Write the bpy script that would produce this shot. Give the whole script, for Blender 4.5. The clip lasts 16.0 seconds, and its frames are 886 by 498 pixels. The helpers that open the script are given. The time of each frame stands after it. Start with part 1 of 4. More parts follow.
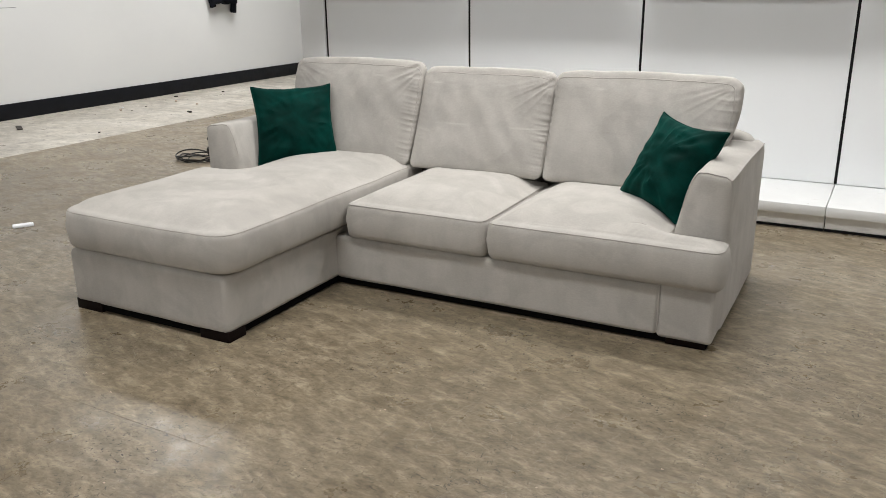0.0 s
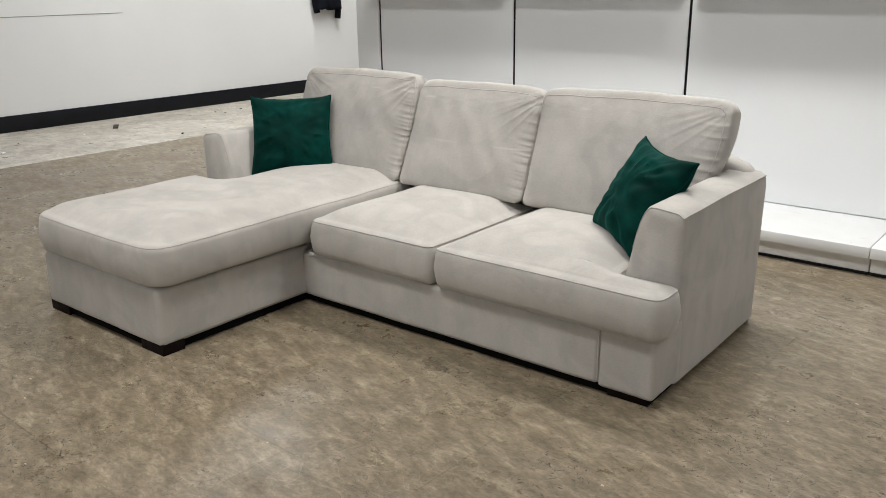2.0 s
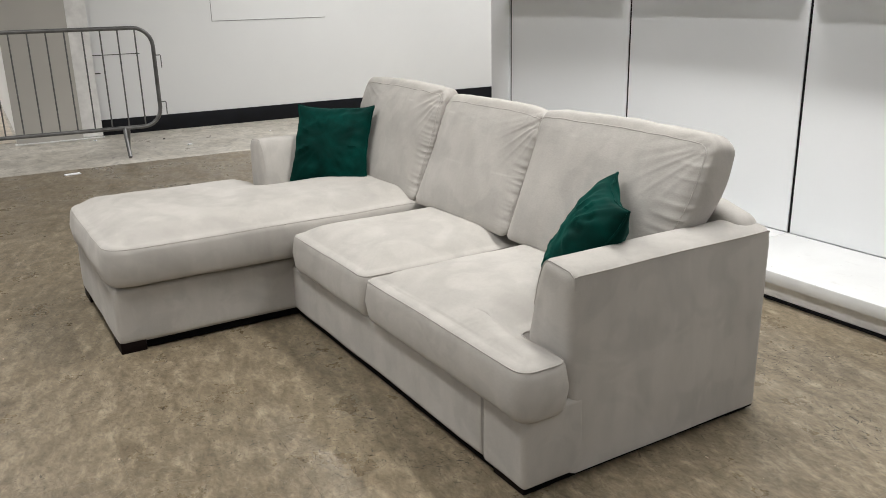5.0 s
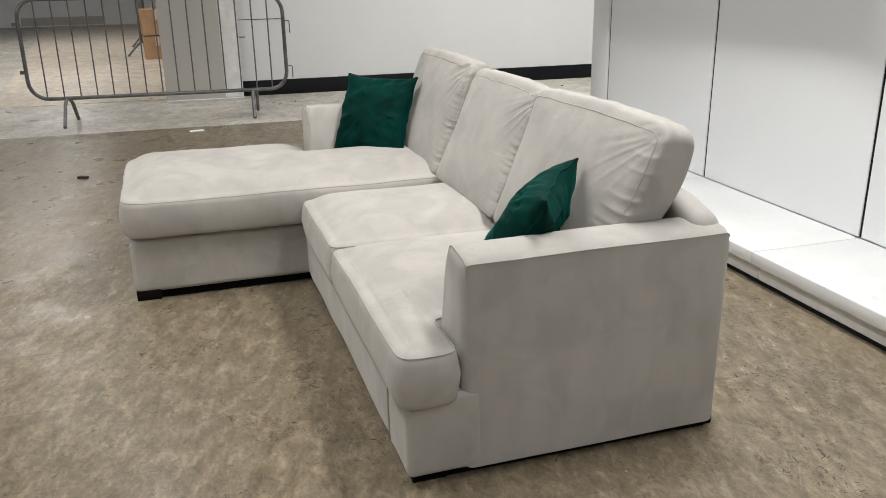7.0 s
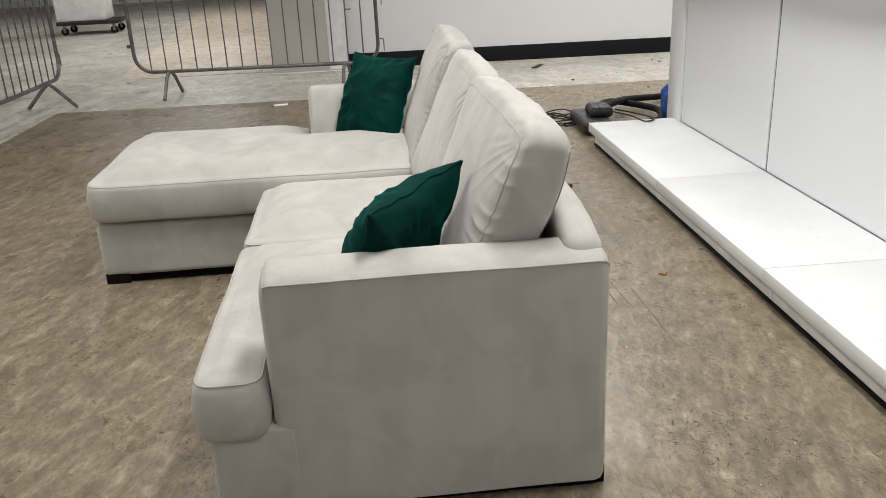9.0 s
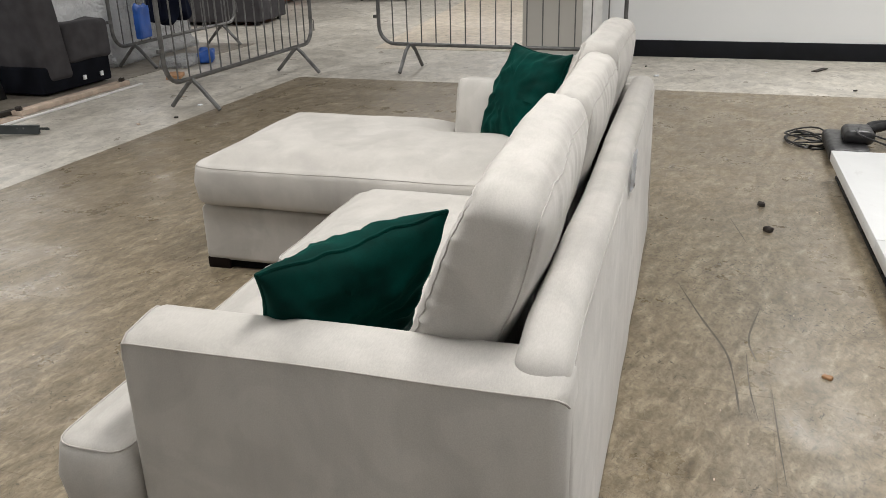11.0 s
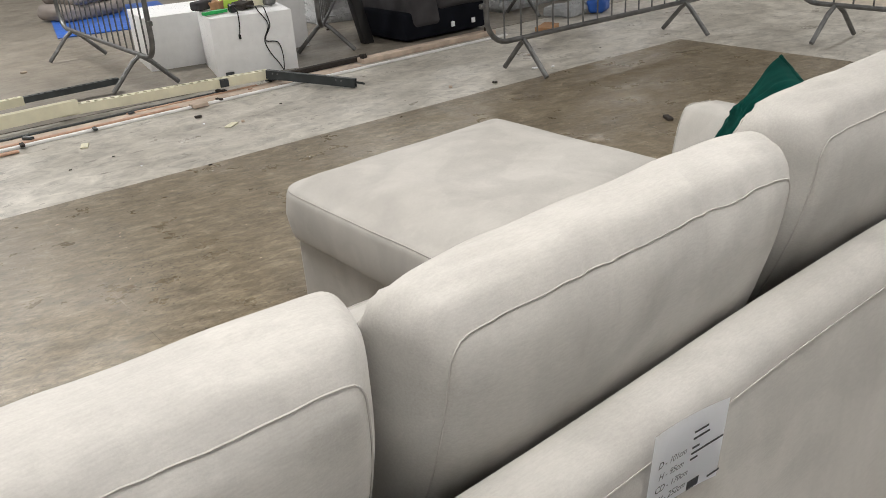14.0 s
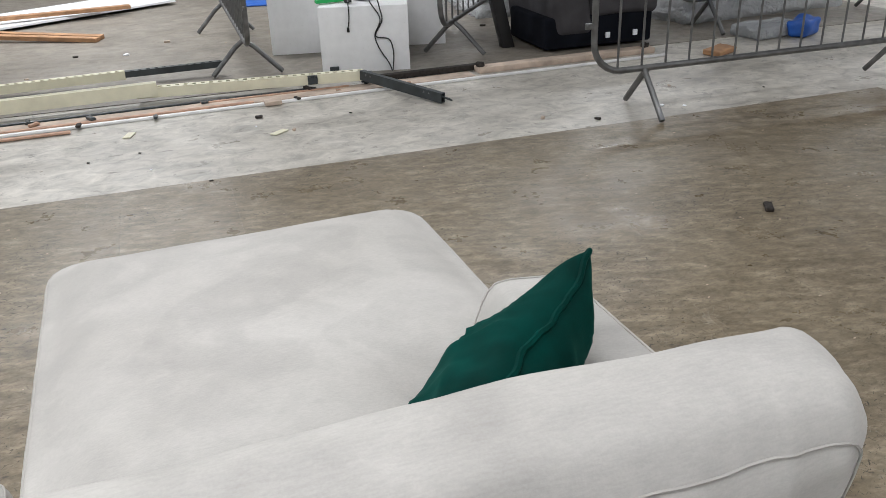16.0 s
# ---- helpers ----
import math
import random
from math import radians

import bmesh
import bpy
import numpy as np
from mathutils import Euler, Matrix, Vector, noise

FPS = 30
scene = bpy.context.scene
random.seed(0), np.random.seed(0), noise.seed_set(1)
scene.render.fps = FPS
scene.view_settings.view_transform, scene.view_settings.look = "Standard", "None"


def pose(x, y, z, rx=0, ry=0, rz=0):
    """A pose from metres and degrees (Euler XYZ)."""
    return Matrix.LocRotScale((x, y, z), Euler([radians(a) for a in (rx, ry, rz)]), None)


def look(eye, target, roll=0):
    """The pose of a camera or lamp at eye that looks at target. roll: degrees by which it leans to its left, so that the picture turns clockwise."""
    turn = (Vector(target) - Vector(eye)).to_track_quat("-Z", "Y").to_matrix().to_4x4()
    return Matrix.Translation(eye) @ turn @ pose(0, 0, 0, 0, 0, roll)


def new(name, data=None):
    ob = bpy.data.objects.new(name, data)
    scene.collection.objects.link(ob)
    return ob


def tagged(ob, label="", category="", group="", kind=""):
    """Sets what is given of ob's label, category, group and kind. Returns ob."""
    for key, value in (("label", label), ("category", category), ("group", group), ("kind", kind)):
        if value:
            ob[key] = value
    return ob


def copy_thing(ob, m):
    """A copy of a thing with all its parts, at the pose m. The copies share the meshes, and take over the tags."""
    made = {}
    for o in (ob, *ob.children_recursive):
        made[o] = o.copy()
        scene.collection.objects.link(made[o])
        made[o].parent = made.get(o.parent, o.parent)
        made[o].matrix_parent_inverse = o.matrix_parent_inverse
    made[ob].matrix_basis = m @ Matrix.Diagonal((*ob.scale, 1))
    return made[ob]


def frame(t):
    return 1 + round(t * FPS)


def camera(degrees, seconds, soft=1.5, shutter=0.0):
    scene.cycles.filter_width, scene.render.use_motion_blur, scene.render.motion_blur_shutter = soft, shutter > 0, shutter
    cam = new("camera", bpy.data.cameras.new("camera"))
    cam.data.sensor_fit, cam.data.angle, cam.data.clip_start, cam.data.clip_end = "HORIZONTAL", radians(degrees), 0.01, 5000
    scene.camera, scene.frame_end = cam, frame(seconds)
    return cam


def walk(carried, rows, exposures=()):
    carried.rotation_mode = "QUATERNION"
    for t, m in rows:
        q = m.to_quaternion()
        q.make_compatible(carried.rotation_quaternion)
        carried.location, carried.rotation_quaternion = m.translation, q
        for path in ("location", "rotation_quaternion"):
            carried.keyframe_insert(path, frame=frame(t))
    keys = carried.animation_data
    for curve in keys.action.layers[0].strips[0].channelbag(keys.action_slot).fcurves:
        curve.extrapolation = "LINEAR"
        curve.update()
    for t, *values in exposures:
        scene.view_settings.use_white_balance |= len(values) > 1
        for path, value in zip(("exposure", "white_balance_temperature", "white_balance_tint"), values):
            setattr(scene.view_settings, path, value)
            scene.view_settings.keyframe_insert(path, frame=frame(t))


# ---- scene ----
cam = camera(55.9, 16.0, soft=0.6)
PATH = [
    (0, (0.057, -0.004, 1.349), (-0.898, 1.64, 0.726), -0.7),
    (0.5, (0.184, 0.142, 1.364), (-0.835, 1.745, 0.741), -0.9),
    (1, (0.377, 0.265, 1.37), (-0.71, 1.829, 0.758), -0.8),
    (1.5, (0.5, 0.421, 1.359), (-0.659, 1.933, 0.751), -0.7),
    (2, (0.588, 0.625, 1.363), (-0.659, 2.066, 0.753), -0.8),
    (2.5, (0.729, 0.816, 1.372), (-0.597, 2.18, 0.756), -0.9),
    (3, (0.873, 0.972, 1.363), (-0.529, 2.262, 0.755), -0.8),
    (3.5, (0.908, 1.15, 1.364), (-0.558, 2.361, 0.744), -0.6),
    (4, (0.968, 1.337, 1.36), (-0.563, 2.472, 0.753), -0.7),
    (6.5, (1.353, 2.371, 1.368), (-0.451, 2.962, 0.74), -1.3),
    (7, (1.379, 2.508, 1.355), (-0.443, 3.016, 0.704), -0.9),
    (7.5, (1.313, 2.703, 1.353), (-0.519, 3.115, 0.664), -1.1),
    (8, (1.286, 2.926, 1.365), (-0.555, 3.236, 0.648), -1.3),
    (8.2, (1.288, 3.037, 1.351), (-0.56, 3.309, 0.636), -1.7),
    (10.3, (0.85, 3.899, 1.338), (-0.986, 3.562, 0.62), -1.9),
    (10.5, (0.782, 3.96, 1.334), (-1.038, 3.552, 0.614), -1.6),
    (11, (0.548, 4.065, 1.311), (-1.214, 3.469, 0.575), -1.4),
    (11.5, (0.297, 4.188, 1.308), (-1.372, 3.387, 0.551), -1.5),
    (12, (0.058, 4.337, 1.312), (-1.506, 3.369, 0.527), -1.8),
    (12.5, (-0.216, 4.36, 1.288), (-1.657, 3.233, 0.478), -2.3),
    (13, (-0.499, 4.364, 1.299), (-1.812, 3.099, 0.476), -2.8),
    (13.5, (-0.798, 4.386, 1.297), (-1.979, 3.001, 0.468), -3.7),
    (14, (-1.094, 4.324, 1.281), (-2.172, 2.859, 0.449), -4.1),
    (14.5, (-1.401, 4.257, 1.29), (-2.378, 2.723, 0.458), -4.4),
    (15, (-1.756, 4.252, 1.283), (-2.615, 2.646, 0.453), -4.3),
    (15.5, (-2.081, 4.198, 1.277), (-2.807, 2.534, 0.430), -3.4),
    (16, (-2.458, 4.109, 1.295), (-3.008, 2.387, 0.439), -2.1),
]
EXPOSURES = [(0.0, -0.35, 6350, 10), (8.0, -0.33, 6350, 10), (11.0, -0.30, 6350, 10), (13.0, -0.30, 6300, 10), (14.0, -0.38, 6400, 10), (14.6, -0.42, 6150, 10), (16.0, -0.34, 5950, 10)]
walk(cam, [(t, look(eye, target, roll)) for t, eye, target, roll in PATH], EXPOSURES)

# ---- light ----
world = bpy.data.worlds.new("hall_air")
scene.world = world
world.use_nodes = True
world.node_tree.nodes["Background"].inputs[0].default_value = (0.9, 0.95, 1.0, 1)
world.node_tree.nodes["Background"].inputs[1].default_value = 0.0
CEIL = 3.4


def strip_light(x, y, lx, ly, power, colour=(1.0, 0.97, 0.925)):
    data = bpy.data.lights.new("ceiling_strip_light", "AREA")
    data.shape, data.size, data.size_y, data.energy, data.color = "RECTANGLE", lx, ly, power, colour
    data.spread = radians(160)
    ob = new("ceiling_strip_light", data)
    ob.matrix_basis = pose(x, y, CEIL - 0.06)
    return ob


# rows of ceiling tubes: one over the sofa's back, one over its front, and more over the rest of the hall
for lx, ly, power in ((-6.4, 5.2, 92), (-1.2, 4.2, 98), (2.2, 4.1, 28)):
    strip_light(lx, ly, 2.2, 0.4, power)
for lx, ly, power in ((-15.0, 0.1, 95), (-10.4, 0.1, 110), (-5.6, 1.7, 22), (-1.8, 1.7, 84), (2.6, 1.7, 40)):
    strip_light(lx, ly, 2.4, 0.5, power)
for lx, ly, power in ((-13.5, -6.3, 110), (-8.4, -6.1, 110), (-6.2, -3.6, 70), (-1.8, -3.6, 200), (2.6, -3.6, 50),
                      (-6.2, -9.5, 63), (-1.8, -8.0, 126), (2.6, -8.0, 40)):
    strip_light(lx, ly, 2.4, 0.4, power)
strip_light(-6.4, 8.0, 2.6, 0.4, 120)


# ---- materials ----
def material(name):
    m = bpy.data.materials.new(name)
    m.use_nodes = True
    nt = m.node_tree
    return m, nt, nt.nodes["Principled BSDF"]


def coords(nt, scale=(1, 1, 1), kind="Object"):
    tc = nt.nodes.new("ShaderNodeTexCoord")
    mp = nt.nodes.new("ShaderNodeMapping")
    mp.inputs["Scale"].default_value = scale
    nt.links.new(tc.outputs[kind], mp.inputs["Vector"])
    return mp.outputs["Vector"]


def place(nt, scale=(1, 1, 1)):
    """World position, so that one pattern runs over many pieces."""
    ge = nt.nodes.new("ShaderNodeNewGeometry")
    mp = nt.nodes.new("ShaderNodeMapping")
    mp.inputs["Scale"].default_value = scale
    nt.links.new(ge.outputs["Position"], mp.inputs["Vector"])
    return mp.outputs["Vector"]


def noise_tex(nt, vec, scale, detail=4.0, rough=0.55, warp=0.0):
    n = nt.nodes.new("ShaderNodeTexNoise")
    n.inputs["Scale"].default_value, n.inputs["Detail"].default_value = scale, detail
    n.inputs["Roughness"].default_value, n.inputs["Distortion"].default_value = rough, warp
    nt.links.new(vec, n.inputs["Vector"])
    return n.outputs["Fac"]


def ramp(nt, fac, stops):
    r = nt.nodes.new("ShaderNodeValToRGB")
    el = r.color_ramp.elements
    while len(el) < len(stops):
        el.new(0.5)
    for e, (p, c) in zip(el, stops):
        e.position = p
        e.color = (*c, 1) if len(c) == 3 else c
    nt.links.new(fac, r.inputs["Fac"])
    return r.outputs["Color"]


def grey(v):
    return (v, v, v)


def mix(nt, fac, a, b, mode="MIX"):
    m = nt.nodes.new("ShaderNodeMix")
    m.data_type, m.blend_type = "RGBA", mode
    for sock, value in ((m.inputs[0], fac), (m.inputs[6], a), (m.inputs[7], b)):
        if hasattr(value, "is_output"):
            nt.links.new(value, sock)
        elif isinstance(value, (int, float)):
            sock.default_value = value
        else:
            sock.default_value = (*value, 1)
    return m.outputs[2]


def bump(nt, bsdf, height, strength, distance, prev=None):
    b = nt.nodes.new("ShaderNodeBump")
    b.inputs["Strength"].default_value, b.inputs["Distance"].default_value = strength, distance
    nt.links.new(height, b.inputs["Height"])
    if prev:
        nt.links.new(prev, b.inputs["Normal"])
    nt.links.new(b.outputs["Normal"], bsdf.inputs["Normal"])
    return b.outputs["Normal"]


def plain(name, colour, rough=0.5, metal=0.0, vary=0.12, scale=6.0, relief=0.1, fine=90.0, shine=0.5):
    m, nt, b = material(name)
    v = coords(nt)
    lo = tuple(c * (1 - vary) for c in colour)
    hi = tuple(min(1, c * (1 + vary)) for c in colour)
    big = ramp(nt, noise_tex(nt, v, scale, 5), ((0.3, lo), (0.7, hi)))
    nt.links.new(big, b.inputs["Base Color"])
    rr = ramp(nt, noise_tex(nt, v, scale * 4, 4), ((0.3, grey(max(0.02, rough - 0.1))), (0.7, grey(min(1, rough + 0.1)))))
    nt.links.new(rr, b.inputs["Roughness"])
    b.inputs["Metallic"].default_value = metal
    b.inputs["Specular IOR Level"].default_value = shine
    if relief:
        bump(nt, b, noise_tex(nt, v, fine, 3), relief, 0.002)
    return m


def velvet(name, dark, light, sheen, tint, cloud=3.0, rough=0.85, streak=0.075, lump=0.10):
    """Brushed pile: broad hand marks with edges where the nap turns, upright brush streaks, a fine weave and a soft sheen."""
    m, nt, b = material(name)
    v = coords(nt)
    marks = noise_tex(nt, v, cloud, 3, 0.5, 0.5)
    col = ramp(nt, marks, ((0.32, dark), (0.5, tuple((a + c) / 2 for a, c in zip(dark, light))), (0.68, light)))
    hand = noise_tex(nt, coords(nt, (1.0, 1.2, 1.4)), cloud * 1.7, 3, 0.45, 1.2)
    col = mix(nt, 1.0, col, ramp(nt, hand, ((0.40, grey(1 - streak)), (0.495, grey(1.0)), (0.515, grey(1 + 0.6 * streak)), (0.66, grey(1 + 0.8 * streak)))), "MULTIPLY")
    brush = noise_tex(nt, coords(nt, (3.6, 3.6, 1.0)), cloud * 1.6, 4, 0.6, 0.2)
    col = mix(nt, 1.0, col, ramp(nt, brush, ((0.36, grey(1 - 0.8 * streak)), (0.5, grey(1.0)), (0.64, grey(1 + 0.7 * streak)))), "MULTIPLY")
    weave = noise_tex(nt, coords(nt, (14.0, 60.0, 60.0)), 6.0, 3, 0.6)
    col = mix(nt, 1.0, col, ramp(nt, weave, ((0.35, grey(0.95)), (0.65, grey(1.045)))), "MULTIPLY")
    nap = noise_tex(nt, v, 420, 2)
    col = mix(nt, 0.14, col, ramp(nt, nap, ((0.3, tuple(c * 0.7 for c in dark)), (0.7, light))))
    nt.links.new(col, b.inputs["Base Color"])
    b.inputs["Roughness"].default_value = rough
    b.inputs["Specular IOR Level"].default_value = 0.06
    b.inputs["Sheen Weight"].default_value, b.inputs["Sheen Roughness"].default_value = sheen, 0.45
    b.inputs["Sheen Tint"].default_value = (*tint, 1)
    n1 = bump(nt, b, noise_tex(nt, v, 7, 3), lump, 0.02)
    n2 = bump(nt, b, weave, 0.10, 0.0015, n1)
    bump(nt, b, nap, 0.12, 0.001, n2)
    return m


FABRIC = velvet("pale_velvet", (0.402, 0.383, 0.354), (0.476, 0.456, 0.427), 0.20, (1, 0.98, 0.95), 2.4, 0.85, 0.06)
SEAM = plain("pale_stitching", (0.40, 0.378, 0.35), 0.9, vary=0.08)
GREEN = velvet("green_velvet", (0.0001, 0.012, 0.0095), (0.0002, 0.034, 0.027), 0.10, (0.0, 0.62, 0.47), 7.0, 0.7, 0.10, 0.10)
DARKWOOD = plain("dark_stained_wood", (0.008, 0.005, 0.0045), 0.6, shine=0.08)
LINING_GAP = plain("black_lining_gap", (0.004, 0.004, 0.004), 0.95, shine=0.05)
WHITE = plain("white_laminate", (0.82, 0.835, 0.85), 0.42, vary=0.004, scale=2, relief=0.0)
WHITE_EDGE = plain("scuffed_white_board", (0.77, 0.765, 0.75), 0.5, vary=0.12, scale=9)
def dusty_white():
    """White laminate underfoot: grey dust, small dark specks and rubbed patches."""
    m, nt, b = material("dusty_white_laminate")
    v = place(nt)
    col = ramp(nt, noise_tex(nt, v, 2.2, 6, 0.65, 0.5), ((0.3, (0.70, 0.71, 0.71)), (0.7, (0.78, 0.79, 0.79))))
    specks = ramp(nt, noise_tex(nt, v, 55, 3, 0.6), ((0.72, grey(0.0)), (0.76, grey(0.7))))
    col = mix(nt, specks, col, (0.22, 0.20, 0.17))
    smear = ramp(nt, noise_tex(nt, place(nt, (1.0, 2.5, 1.0)), 7, 6, 0.7), ((0.60, grey(0.0)), (0.75, grey(0.3))))
    nt.links.new(mix(nt, smear, col, (0.42, 0.40, 0.37)), b.inputs["Base Color"])
    b.inputs["Roughness"].default_value = 0.5
    return m


PLINTH = dusty_white()
WHITE_BOX = plain("chipped_white_gloss_paint", (0.87, 0.87, 0.87), 0.35, vary=0.04, scale=14)
SLOT = plain("black_slot_channel", (0.006, 0.006, 0.007), 0.5, shine=0.2)
SKIRT = plain("black_skirting_paint", (0.005, 0.006, 0.009), 0.5, vary=0.3, shine=0.25)
STEEL = plain("galvanised_steel", (0.17, 0.17, 0.168), 0.42, 0.7, 0.3, 14, 0.2, 60)
DULL_STEEL = plain("dull_steel", (0.25, 0.25, 0.25), 0.5, 0.7, 0.3, 14)
CREAM = plain("cream_painted_steel", (0.72, 0.69, 0.52), 0.45, vary=0.08, scale=12)
CHARCOAL = plain("charcoal_painted_steel", (0.035, 0.042, 0.045), 0.45, vary=0.3, scale=15)
BLACK = plain("black_plastic", (0.012, 0.012, 0.013), 0.4, vary=0.3)
BLACK_CLOTH = plain("black_cloth", (0.007, 0.008, 0.012), 0.95, vary=0.4, relief=0.4, shine=0.1)
NAVY_CLOTH = plain("navy_cloth", (0.006, 0.008, 0.018), 0.95, vary=0.4, relief=0.4, shine=0.1)
GREY_CLOTH = plain("grey_upholstery", (0.066, 0.063, 0.067), 0.95, vary=0.2, scale=8, relief=0.5, fine=300, shine=0.1)
GREY_FOAM = plain("taupe_upholstery", (0.24, 0.21, 0.19), 0.95, vary=0.15)
PALE_CLOTH = plain("pale_grey_upholstery", (0.52, 0.51, 0.50), 0.9, vary=0.08)
BLUE = plain("blue_plastic", (0.02, 0.10, 0.42), 0.45, vary=0.3)
CARD = plain("brown_cardboard", (0.36, 0.22, 0.12), 0.85, vary=0.15)
WOOD = plain("raw_timber", (0.36, 0.20, 0.10), 0.75, vary=0.3, scale=12)
PALE_WOOD = plain("pale_batten_timber", (0.50, 0.40, 0.32), 0.8, vary=0.25, scale=10)
PINE = plain("splintered_pine", (0.48, 0.30, 0.21), 0.8, vary=0.3, scale=14)
PAPER = plain("white_paper", (0.88, 0.89, 0.92), 0.8, vary=0.02)
INK = plain("black_ink", (0.03, 0.03, 0.035), 0.8)
GRIME = plain("dark_debris", (0.03, 0.024, 0.02), 0.9, vary=0.5, scale=40)
LIME = plain("lime_packet", (0.45, 0.68, 0.08), 0.5)
BRIGHT_GREEN = plain("bright_green_plastic", (0.02, 0.45, 0.10), 0.4)
RED = plain("red_tape", (0.5, 0.02, 0.02), 0.5)
BOARD = plain("grey_beige_board", (0.47, 0.455, 0.42), 0.6, vary=0.05, scale=2)
TERRACOTTA = plain("rust_upholstery", (0.22, 0.06, 0.03), 0.9)
SCRAPE = plain("dark_rubber_scrape", (0.085, 0.07, 0.05), 0.5, vary=0.3, scale=20)
RUBBER = plain("black_rubber", (0.008, 0.008, 0.009), 0.7, shine=0.2)

CLEAR, _nt, _b = material("clear_polythene")
_b.inputs["Base Color"].default_value = (0.9, 0.92, 0.94, 1)
_b.inputs["Roughness"].default_value = 0.12
_b.inputs["Transmission Weight"].default_value = 0.45
_b.inputs["IOR"].default_value = 1.1
bump(_nt, _b, noise_tex(_nt, coords(_nt), 11, 5, 0.65, 1.6), 1.0, 0.12)


def painted_wall():
    m, nt, b = material("white_wall_paint")
    v = place(nt)
    col = ramp(nt, noise_tex(nt, v, 0.7, 5), ((0.3, (0.74, 0.75, 0.755)), (0.7, (0.79, 0.80, 0.80))))
    scuffs = ramp(nt, noise_tex(nt, place(nt, (1, 6, 1.2)), 3.5, 8, 0.75), ((0.74, grey(1.0)), (0.86, grey(0.93))))
    nt.links.new(mix(nt, 1.0, col, scuffs, "MULTIPLY"), b.inputs["Base Color"])
    b.inputs["Roughness"].default_value = 0.55
    bump(nt, b, noise_tex(nt, v, 60, 3), 0.08, 0.002)
    return m


WALL = painted_wall()
# ceiling is out of view; dark grey keeps its bounced light low
CEILING = plain("dark_ceiling_board", (0.22, 0.22, 0.22), 0.9, vary=0.04, scale=1)


def turned(nt, turn, scale):
    """World position turned about the upright, then stretched."""
    rot = nt.nodes.new("ShaderNodeMapping")
    rot.inputs["Rotation"].default_value = (0, 0, turn)
    nt.links.new(place(nt), rot.inputs["Vector"])
    squeeze = nt.nodes.new("ShaderNodeMapping")
    squeeze.inputs["Scale"].default_value = scale
    nt.links.new(rot.outputs["Vector"], squeeze.inputs["Vector"])
    return squeeze.outputs["Vector"]


def vinyl():
    """Worn brown-grey vinyl tile: marbled streaks, broad dirt, clusters of short black flecks, pale scratches, patchy shine."""
    m, nt, b = material("worn_vinyl_tile")
    info = nt.nodes.new("ShaderNodeObjectInfo")
    v = place(nt)
    cloud = noise_tex(nt, v, 1.0, 5, 0.6, 0.6)
    col = ramp(nt, cloud, ((0.30, (0.128, 0.104, 0.072)), (0.5, (0.178, 0.148, 0.103)), (0.70, (0.232, 0.198, 0.142))))
    marble = noise_tex(nt, turned(nt, 0.25, (1.0, 2.3, 1)), 9.0, 6, 0.66, 0.35)
    col = mix(nt, 0.74, col, ramp(nt, marble, ((0.30, (0.088, 0.069, 0.045)), (0.44, (0.148, 0.122, 0.083)), (0.55, (0.205, 0.172, 0.121)), (0.70, (0.335, 0.293, 0.215)))))
    fine = noise_tex(nt, turned(nt, -0.1, (1.0, 1.8, 1)), 34, 5, 0.65, 0.6)
    col = mix(nt, 1.0, col, ramp(nt, fine, ((0.33, grey(0.72)), (0.5, grey(1.0)), (0.67, grey(1.20)))), "MULTIPLY")
    # colour lifted behind the sofa, painting in brightness the lamps leave out
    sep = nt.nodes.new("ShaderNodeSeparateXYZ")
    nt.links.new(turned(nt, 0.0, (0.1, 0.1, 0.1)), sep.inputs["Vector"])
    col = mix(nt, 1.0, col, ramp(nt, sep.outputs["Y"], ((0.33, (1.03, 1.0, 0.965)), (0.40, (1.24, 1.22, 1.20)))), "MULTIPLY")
    shade = ramp(nt, info.outputs["Random"], ((0.0, grey(0.93)), (1.0, grey(1.05))))
    col = mix(nt, 1.0, col, shade, "MULTIPLY")
    zones = ramp(nt, noise_tex(nt, v, 2.3, 4, 0.6), ((0.44, grey(0.06)), (0.60, grey(1.0))))
    for turn, size in ((0.35, 24.0), (1.25, 34.0), (-0.5, 44.0), (2.2, 30.0)):
        fleck = noise_tex(nt, turned(nt, turn, (1.0, 3.4, 1)), size, 3, 0.6, 0.3)
        mask = mix(nt, 1.0, ramp(nt, fleck, ((0.64, grey(0.0)), (0.675, grey(0.9)))), zones, "MULTIPLY")
        col = mix(nt, mask, col, (0.026, 0.022, 0.016))
    worn = ramp(nt, noise_tex(nt, v, 1.7, 3, 0.5), ((0.45, grey(0.0)), (0.62, grey(0.55))))
    for turn, size in ((0.7, 3.4), (-0.45, 4.3), (1.7, 2.6)):
        line = noise_tex(nt, turned(nt, turn, (1.0, 5.0, 1)), size, 2, 0.4, 0.5)
        mask = mix(nt, 1.0, ramp(nt, line, ((0.4965, grey(0.0)), (0.50, grey(0.8)), (0.5035, grey(0.0)))), worn, "MULTIPLY")
        col = mix(nt, mask, col, (0.36, 0.33, 0.27))
    grit = ramp(nt, noise_tex(nt, v, 70, 3, 0.7), ((0.69, grey(0.0)), (0.76, grey(0.4))))
    col = mix(nt, grit, col, (0.05, 0.042, 0.034))
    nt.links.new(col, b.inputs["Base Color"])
    rough = ramp(nt, noise_tex(nt, v, 3.6, 6, 0.7), ((0.32, grey(0.22)), (0.70, grey(0.50))))
    nt.links.new(rough, b.inputs["Roughness"])
    b.inputs["Specular IOR Level"].default_value = 0.36
    n1 = bump(nt, b, noise_tex(nt, v, 9, 5, 0.6), 0.22, 0.012)
